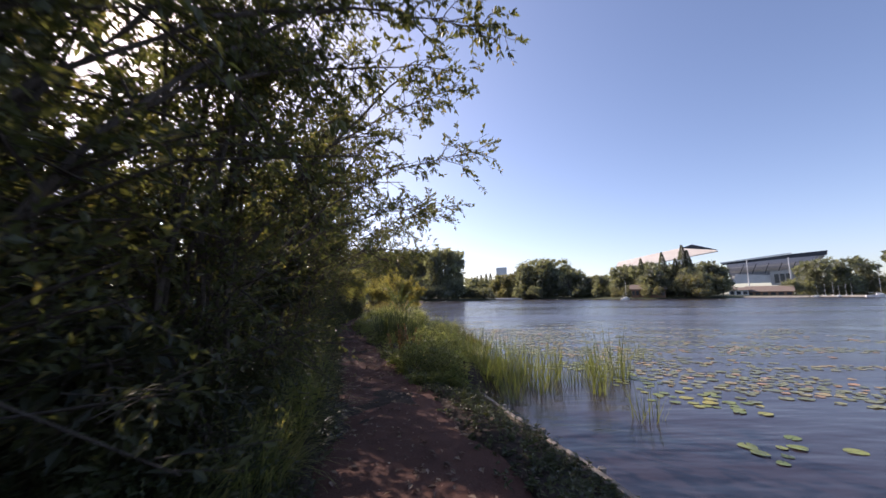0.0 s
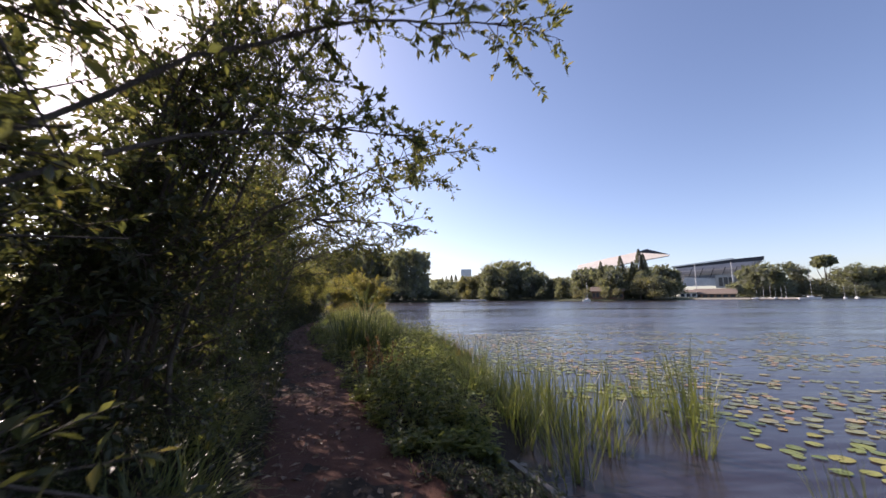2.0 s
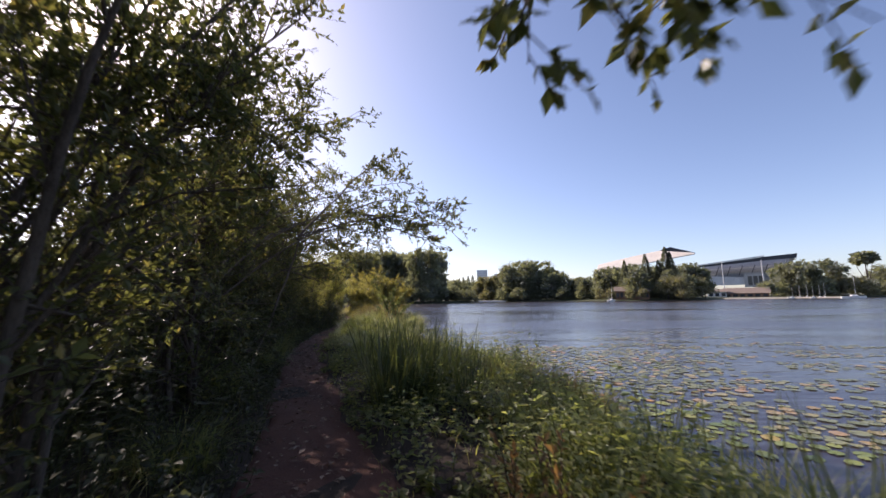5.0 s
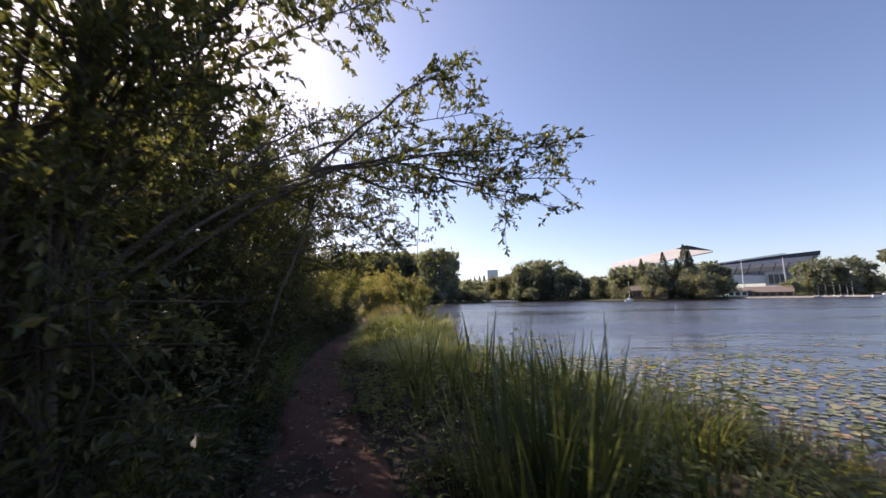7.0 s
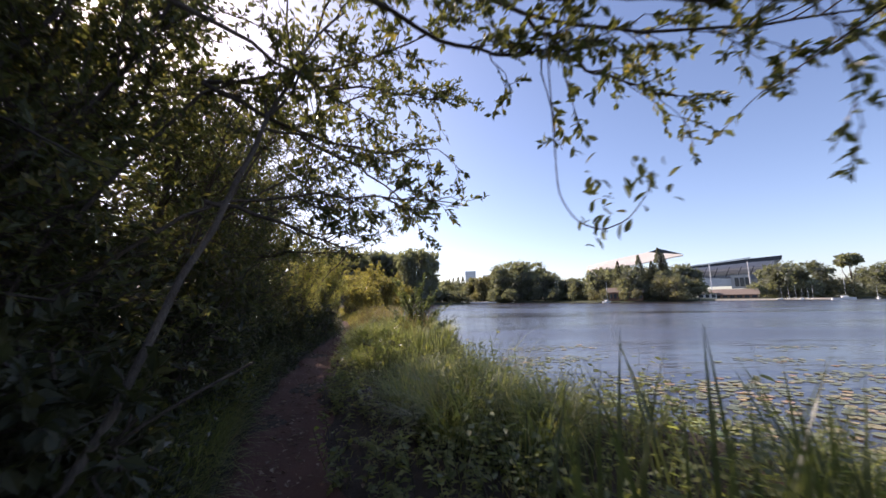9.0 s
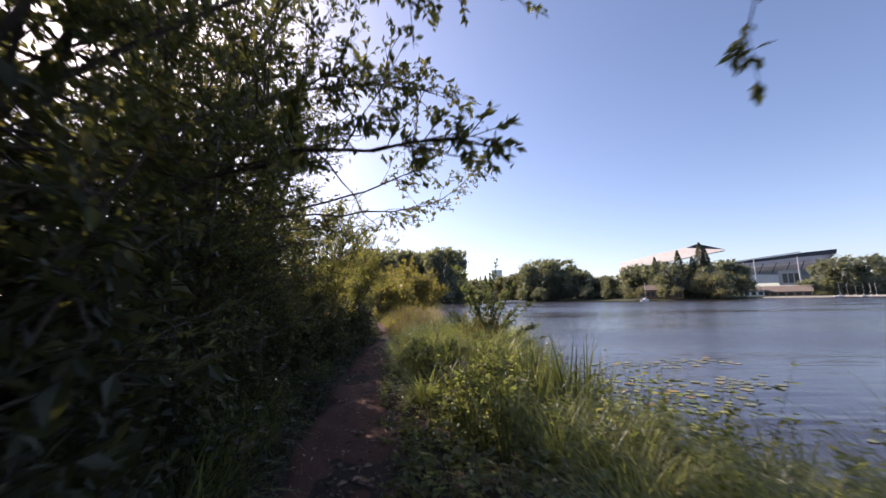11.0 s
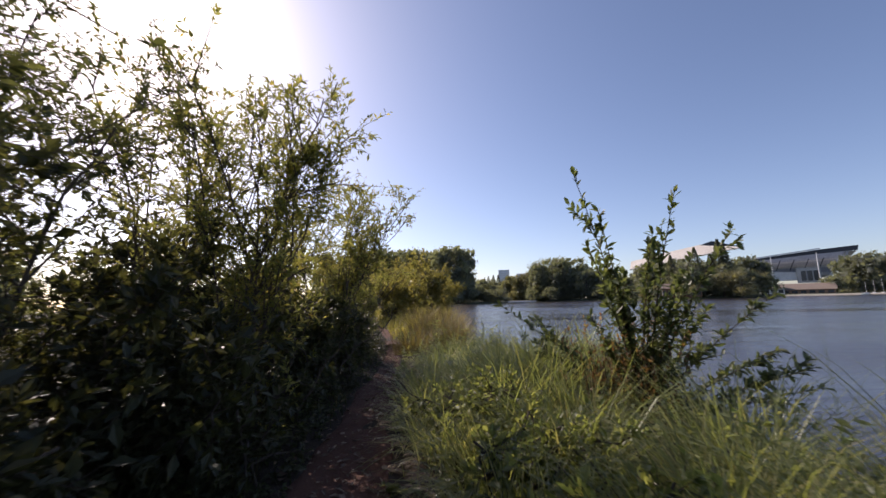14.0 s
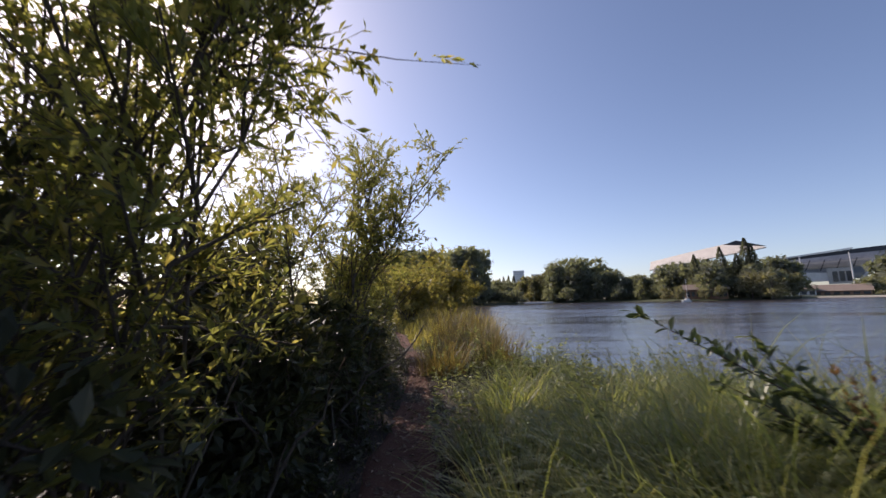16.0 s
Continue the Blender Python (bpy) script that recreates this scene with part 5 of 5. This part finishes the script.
def far_row(kind, az0, az1, n, dist, el0, el1, mat, label, group, width=1.0):
    """n trees between two bearings, whose tops stand at the given elevations."""
    for i in range(n):
        az = az0 + (az1 - az0) * (i + 0.5 + tree_rng.uniform(-0.35, 0.35)) / n
        d = dist * tree_rng.uniform(0.98, 1.08)
        h = 1.07 * (1.5 + d * math.tan(radians(tree_rng.uniform(el0, el1))))
        far_tree(kind, far(az, d, 0.3), h, mat, label, group, width)


# far-shore crowns carry the distance haze in their leaf colours
POP = "tall leafy broadleaf tree on the far shore"
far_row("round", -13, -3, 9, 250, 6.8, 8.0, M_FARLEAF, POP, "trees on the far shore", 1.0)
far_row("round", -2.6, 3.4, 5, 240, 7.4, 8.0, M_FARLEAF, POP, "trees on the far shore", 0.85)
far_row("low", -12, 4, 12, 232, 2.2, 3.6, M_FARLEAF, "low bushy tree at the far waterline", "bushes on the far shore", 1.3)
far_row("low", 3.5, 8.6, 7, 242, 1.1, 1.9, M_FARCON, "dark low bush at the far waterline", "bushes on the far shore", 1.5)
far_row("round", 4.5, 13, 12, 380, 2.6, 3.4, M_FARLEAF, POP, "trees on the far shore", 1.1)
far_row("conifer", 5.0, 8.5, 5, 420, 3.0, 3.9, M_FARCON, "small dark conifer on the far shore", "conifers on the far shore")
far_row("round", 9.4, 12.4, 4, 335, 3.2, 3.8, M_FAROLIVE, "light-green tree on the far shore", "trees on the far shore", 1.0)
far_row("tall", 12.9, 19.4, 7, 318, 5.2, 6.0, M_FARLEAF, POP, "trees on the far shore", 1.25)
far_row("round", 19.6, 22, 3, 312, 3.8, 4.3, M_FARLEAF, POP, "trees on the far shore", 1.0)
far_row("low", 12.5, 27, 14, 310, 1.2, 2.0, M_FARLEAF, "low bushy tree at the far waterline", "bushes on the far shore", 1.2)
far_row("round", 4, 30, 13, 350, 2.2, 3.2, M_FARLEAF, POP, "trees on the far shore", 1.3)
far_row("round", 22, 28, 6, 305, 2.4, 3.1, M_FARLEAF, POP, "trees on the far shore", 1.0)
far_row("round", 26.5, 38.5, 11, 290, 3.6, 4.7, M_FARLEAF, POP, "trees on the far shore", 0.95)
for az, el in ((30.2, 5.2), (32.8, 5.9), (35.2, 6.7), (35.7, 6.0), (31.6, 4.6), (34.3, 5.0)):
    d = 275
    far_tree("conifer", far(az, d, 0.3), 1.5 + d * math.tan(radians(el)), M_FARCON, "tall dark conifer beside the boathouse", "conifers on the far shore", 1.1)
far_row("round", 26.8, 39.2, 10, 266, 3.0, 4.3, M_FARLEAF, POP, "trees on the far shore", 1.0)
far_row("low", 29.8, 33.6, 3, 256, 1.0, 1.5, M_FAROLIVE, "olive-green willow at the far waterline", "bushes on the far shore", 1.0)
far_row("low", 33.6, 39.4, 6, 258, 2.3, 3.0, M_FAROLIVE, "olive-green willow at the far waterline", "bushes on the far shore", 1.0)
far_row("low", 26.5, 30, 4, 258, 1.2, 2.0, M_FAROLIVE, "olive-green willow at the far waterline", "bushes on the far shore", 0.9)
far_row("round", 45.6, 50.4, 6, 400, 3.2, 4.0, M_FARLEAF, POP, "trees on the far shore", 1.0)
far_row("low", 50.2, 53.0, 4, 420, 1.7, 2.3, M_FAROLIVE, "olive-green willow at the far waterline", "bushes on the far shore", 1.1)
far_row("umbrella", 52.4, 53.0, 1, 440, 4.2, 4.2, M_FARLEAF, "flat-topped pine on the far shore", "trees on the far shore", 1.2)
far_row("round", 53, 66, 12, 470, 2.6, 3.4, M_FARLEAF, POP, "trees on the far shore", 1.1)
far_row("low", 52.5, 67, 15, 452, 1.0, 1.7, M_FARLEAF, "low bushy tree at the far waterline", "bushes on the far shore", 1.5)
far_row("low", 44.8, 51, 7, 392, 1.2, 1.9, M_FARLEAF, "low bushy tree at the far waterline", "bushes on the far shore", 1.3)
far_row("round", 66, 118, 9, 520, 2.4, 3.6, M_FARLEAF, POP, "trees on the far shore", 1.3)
# added woods: inland to block horizon light behind thicket, unseen behind the trail's start
for i in range(26):
    y = -30 + i * 7.5
    far_tree("round", (-17 - tree_rng.uniform(0, 10) - max(0, y - 60) * 0.12, y, 0.3), tree_rng.uniform(8, 13) if y < 14 or y > 95 else tree_rng.uniform(3, 4.2), M_FARLEAF, "leafy tree added behind the thicket to block horizon light", "trees inland", 1.1)
for i in range(17):
    far_tree("low", (-12.5 - tree_rng.uniform(0, 3) - max(0, i - 9) * 0.3, -8 + i * 3.6, 0.3), tree_rng.uniform(4, 5.5) if i < 6 else tree_rng.uniform(2.0, 2.8), M_FARLEAF, "broad leafy bush added behind the thicket to block horizon light", "bushes inland", 1.0)
for i in range(15):
    far_tree("low", (-9.5 - tree_rng.uniform(0, 3) - max(0, i - 5) * 0.25, -5 + i * 2.1, 0.3), tree_rng.uniform(3.2, 4.4), M_FARLEAF, "broad leafy bush added behind the thicket to block horizon light", "bushes inland", 0.9)
for i in range(7):
    far_tree("round", (-14 + i * 3.2, -16 - tree_rng.uniform(0, 6), 0.0 if i < 5 else -0.4), tree_rng.uniform(6, 9), M_FARLEAF, "unseen leafy tree added behind the start of the trail", "trees inland", 1.1)

# ---- stadium, boathouses, boats ----
def stand_frame(az, dist):
    """The pose of a building at that bearing: x to its right as seen, y away, z up."""
    return Matrix.Translation(far(az, dist, 0.0)) @ pose(0, 0, 0, 0, 0, -az)


def m_at(dist, deg):
    return dist * math.tan(radians(deg))


def stadium_near():
    d = 500
    base = thing("stadium_stand", (0, 0, 0), "large stadium stand with a pale sloping cantilever roof above trees", "stadium")
    base.matrix_world = stand_frame(32, d)
    bm = bmesh.new()          # sloping roof slab, rising to its tip
    xs = [m_at(d, a - 32) for a in (26.2, 35.2, 38.2)]
    zs = [1.5 + d * math.tan(radians(e)) for e in (3.75, 4.85, 6.75, 5.65)]
    low = [(xs[0], 0, zs[0]), ((xs[0] + xs[1]) / 2, 0, (zs[0] + zs[1]) / 2 + 1.0), (xs[1] - 4, 0, zs[1] + 2.0), (xs[2], 0, zs[3] - 0.3)]
    top = [(xs[0], 26, zs[0] + 11.5), ((xs[0] + xs[1]) / 2, 26, (zs[0] + 11.5 + zs[2]) / 2 + 0.6), (xs[1], 26, zs[2]), (xs[2], 4, zs[3] + 0.4)]
    rows = [[bm.verts.new((x, y, z + dz)) for x, y, z in line] for dz in (0.0, -1.2) for line in (low, top)]
    for i in range(3):
        bm.faces.new((rows[0][i], rows[0][i + 1], rows[1][i + 1], rows[1][i]))
        bm.faces.new((rows[2][i], rows[3][i], rows[3][i + 1], rows[2][i + 1]))
        bm.faces.new((rows[0][i], rows[2][i], rows[2][i + 1], rows[0][i + 1]))
        bm.faces.new((rows[1][i], rows[1][i + 1], rows[3][i + 1], rows[3][i]))
    for i in (0, 3):
        bm.faces.new((rows[0][i], rows[1][i], rows[3][i], rows[2][i]))
    part("roof", bm, M_ROOFPALE, base, "pale metal roof")
    bm = bmesh.new()          # upright sheet, coloured dark for the shade under the cantilever's soffit
    a, b, c = Vector((xs[1] - 8, -0.6, zs[2] - 4.5)), Vector((xs[2] + 1, -0.6, zs[3] + 0.3)), Vector((xs[1] + 3, -0.6, zs[2] - 1.0))
    lo = [bm.verts.new(p) for p in (a, b, c)]
    hi = [bm.verts.new(p + Vector((0, 0.4, 0))) for p in (a, b, c)]
    bm.faces.new(lo)
    bm.faces.new(hi[::-1])
    for i in range(3):
        bm.faces.new((lo[i], hi[i], hi[(i + 1) % 3], lo[(i + 1) % 3]))
    part("soffit", bm, M_STEEL, base, "dark upright sheet standing for the shaded underside of the roof")
    bm = bmesh.new()
    prism(bm, [(6, 0), (50, 0), (50, zs[0] + 6), (30, zs[0] + 5), (8, zs[0] - 4)], xs[0] + 2, xs[1] - 4)
    part("stand", bm, M_SEATS, base, "grey concrete seating bowl")
    for k in range(5):        # open storeys below the roof
        bm = bmesh.new()
        z = zs[0] - 7 - k * 4.5
        box(bm, (xs[0] + 3, 1.5, z), (xs[1] - 6, 6, z + 1.1))
        part("floor_slab", bm, M_CONCRETE, base, "pale concrete floor edge")
    for k in range(6):
        bm = bmesh.new()
        px = xs[0] + 6 + k * (xs[1] - xs[0] - 14) / 5
        box(bm, (px - 0.6, 0.5, 0), (px + 0.6, 2, zs[0] + 1 + k * 1.2))
        part("column", bm, M_CONCRETE, base)


def stadium_far():
    d = 540
    base = thing("stadium_stand", (0, 0, 0), "stadium stand with dark thin roof above grey seating and white wall", "stadium")
    base.matrix_world = stand_frame(43, d)
    X = lambda a: m_at(d, a - 43)
    Z = lambda e: 1.5 + d * math.tan(radians(e))
    def slab(name, pts, y0, y1, mat, label=""):
        bm = bmesh.new()
        f = [bm.verts.new((X(a) * (d + y0) / d, y0, 1.5 + (Z(e) - 1.5) * (d + y0) / d)) for a, e in pts]
        g = [bm.verts.new((X(a) * (d + y1) / d, y1, 1.5 + (Z(e) - 1.5) * (d + y1) / d)) for a, e in pts]
        n = len(f)
        bm.faces.new(f)
        bm.faces.new(g[::-1])
        for i in range(n):
            bm.faces.new((f[i], g[i], g[(i + 1) % n], f[(i + 1) % n]))
        return part(name, bm, mat, base, label)
    slab("roof", [(38.4, 3.75), (44.8, 4.15), (47.6, 4.25), (47.7, 4.75), (45.0, 4.6), (38.4, 3.95)], -12, 20, M_STEEL, "dark thin roof edge")
    slab("roof_edge", [(38.2, 3.93), (44.9, 4.62), (44.9, 4.76), (38.2, 4.08)], -13.5, -12.2, M_WHITE, "pale edge beam of the roof")
    for k in range(6):
        a, b = 45.5 + k * 0.33, 45.7 + k * 0.33
        e = 1.95 + k * 0.4
        slab("strut", [(a, e), (a + 0.09, e), (b + 0.45, min(e + 1.5, 4.25)), (b + 0.36, min(e + 1.5, 4.25))], -4, -3, M_WHITE, "white lattice strut")
    for k in range(5):
        a = 40.0 + k * 1.15
        slab("aisle", [(a, 2.55), (a + 0.08, 2.55), (a + 0.55, 3.7), (a + 0.47, 3.7)], 0.5, 1.2, M_STEEL, "dark stepped aisle")
    for k in range(12):                     # banked rows, each a step back and up
        e, er = 2.35 + k * 0.13, 2.15 + k * 0.18
        slab("seat_bank", [(39.2 - k * 0.03, e - 0.3), (45.2 + k * 0.18, er - 0.3), (45.3 + k * 0.18, er), (39.2 - k * 0.03, e)], 2 + k * 4, 7 + k * 4, M_SEATS if k % 4 else M_CONCRETE, "grey banked seating")
    slab("back_wall", [(39.0, 1.6), (45.2, 1.6), (47.4, 4.3), (38.7, 3.85)], 52, 54, M_SEATS, "shaded rear wall of the stand")
    slab("lower_wall", [(39.2, 1.4), (42.8, 1.4), (42.8, 2.3), (39.6, 2.55)], -3, 3, M_WHITE, "white wall panels")
    slab("glazed_block", [(42.8, 1.1), (44.7, 1.1), (44.7, 2.75), (42.8, 2.75)], -6, 3, M_CONCRETE, "concrete stair block")
    for k in range(3):
        a = 43.15 + k * 0.5
        slab("window", [(a, 1.35), (a + 0.38, 1.35), (a + 0.38, 2.4), (a, 2.4)], -6.4, -6.05, M_GLASS, "dark glass")
    slab("brace", [(44.9, 1.4), (45.25, 1.4), (47.5, 4.2), (47.2, 4.2)], -2, 1, M_WHITE, "white raking strut")
    for a in (40.9, 44.5):
        bm = bmesh.new()
        rod(bm, (X(a), -20, 0), (X(a), -20, Z(4.1)), 0.55, 0.35, 8)
        part("light_mast", bm, M_WHITE, base, "white lighting pole")


def gable_house(name, az, dist, w, depth, wall_h, roof_h, wall, roof, label, category, windows=5, group=""):
    base = thing(name, (0, 0, 0), label, category, group)
    base.matrix_world = stand_frame(az, dist) @ Matrix.Translation((0, 0, 0.4))
    bm = bmesh.new()
    box(bm, (-w / 2, 0, 0), (w / 2, depth, wall_h))
    part("wall", bm, wall, base)
    bm = bmesh.new()
    prism(bm, [(-1.2, wall_h), (depth + 1.2, wall_h), (depth / 2, wall_h + roof_h)], -w / 2 - 1, w / 2 + 1)
    part("roof", bm, roof, base, "pitched brown roof")
    for k in range(windows):
        cx = -w / 2 + (k + 0.5) * w / windows
        bm = bmesh.new()
        box(bm, (cx - w / windows * 0.32, -0.12, wall_h * 0.3), (cx + w / windows * 0.32, 0.05, wall_h * 0.8))
        part("window", bm, M_GLASS, base, "dark window")
    return base


stadium_near()
stadium_far()
gable_house("boathouse", 31.9, 261, 10, 9, 5.2, 3.4, M_BROWN, M_ROOFB, "brown shingled boathouse among trees at the far waterline", "house", 4)
gable_house("boathouse", 29.6, 262, 7, 8, 5.5, 3.0, M_BROWN, M_ROOFB, "brown shingled boathouse among trees at the far waterline", "house", 3)
gable_house("pavilion", 43.0, 372, 27, 14, 3.6, 4.4, M_BROWN, M_ROOFB, "low pavilion with a wide brown roof by the beach", "house", 6)
gable_house("pavilion", 40.2, 366, 12, 10, 5.0, 2.2, M_WHITE, M_ROOFB, "small pale lakeside building with a flat brown roof", "house", 3)


def tower_block(az, dist, w, el, group="towers"):
    base = thing("tower_block", (0, 0, 0), "pale distant tower block above the treeline", "tower", group)
    base.matrix_world = stand_frame(az, dist)
    h = dist * math.tan(radians(el))
    bm = bmesh.new()
    box(bm, (-w / 2, 0, 0), (w / 2, w * 0.7, h))
    part("wall", bm, M_TOWER, base)
    for k in range(9):
        bm = bmesh.new()
        z = h * (0.45 + 0.06 * k)
        box(bm, (-w / 2 + 1, -0.4, z), (w / 2 - 1, 0.2, z + h * 0.018))
        part("window_band", bm, M_TOWERWIN, base, "grey band of windows")


tower_block(9.45, 1500, 42, 4.65)
tower_block(12.0, 1700, 40, 4.0)


def sailboat(at, length, mast, heading, label):
    base = thing("sailboat", at, label, "sailboat", "sailboats", heading)
    bm = bmesh.new()
    n, b = 12, 0.16 * length
    rows = []
    for i in range(n + 1):
        t = i / n
        y = (t - 0.5) * length
        half = b * (1 - (2 * abs(t - 0.42)) ** 2.4 * 0.85) * (1 if t < 0.9 else (1 - t) / 0.1 * 0.9 + 0.08)
        top = 0.11 * length * (1 + 0.25 * t)
        rows.append([bm.verts.new(p) for p in ((-half, y, top), (-half * 0.8, y, 0.02), (0, y, -0.05 * length), (half * 0.8, y, 0.02), (half, y, top))])
    for a, c in zip(rows, rows[1:]):
        for i in range(4):
            bm.faces.new((a[i], a[i + 1], c[i + 1], c[i]))
        bm.faces.new((a[4], a[0], c[0], c[4]))
    bm.faces.new(rows[0])
    part("hull", bm, M_HULL, base, "white hull")
    bm = bmesh.new()
    box(bm, (-b * 0.5, -0.1 * length, 0.12 * length), (b * 0.5, 0.18 * length, 0.2 * length), 0.02 * length)
    part("cabin", bm, M_HULL, base)
    bm = bmesh.new()
    rod(bm, (0, 0.1 * length, 0.1 * length), (0, 0.1 * length, mast), 0.07, 0.05, 6)
    part("mast", bm, M_WHITE, base, "pale mast")
    bm = bmesh.new()
    rod(bm, (0, 0.08 * length, 0.24 * length), (0, -0.38 * length, 0.24 * length), 0.06, 0.05, 6)
    part("boom", bm, M_WHITE, base)
    for y in (0.5, -0.48):
        bm = bmesh.new()
        rod(bm, (0, 0.1 * length, mast * 0.97), (0, y * length, 0.13 * length), 0.02, 0.02, 4)
        part("stay", bm, M_STEEL, base, "thin wire stay")


sailboat(far(28.4, 215, WATER_Z), 7.5, 10.5, -58, "small white sailing boat with bare mast on the lake")
sailboat(far(51.8, 300, WATER_Z), 10, 17, -120, "white sailing boat moored near the far shore")
for i, az in enumerate((47.0, 47.6, 48.2, 48.7, 49.2, 49.6, 54.2, 55.0)):
    sailboat(far(az, 352 + 6 * (i % 3), WATER_Z), 6, 8 + (i % 3), -100 + 9 * i, "small pale sailing dinghy lined up along the far beach")
for i, az in enumerate((44.4, 45.1, 46.0)):
    base = thing("canoe", far(az, 350, WATER_Z), "orange canoe pulled up on the far beach", "canoe", "canoes on the beach", 40 + 10 * i)
    bm = bmesh.new()
    bmesh.ops.create_uvsphere(bm, u_segments=12, v_segments=6, radius=1.0)
    for v in bm.verts:
        v.co = Vector((v.co.x * 2.6, v.co.y * 0.45, max(v.co.z, -1) * 0.35 + 0.2 + 0.12 * v.co.x ** 2))
    part("hull", bm, M_ORANGE, base)
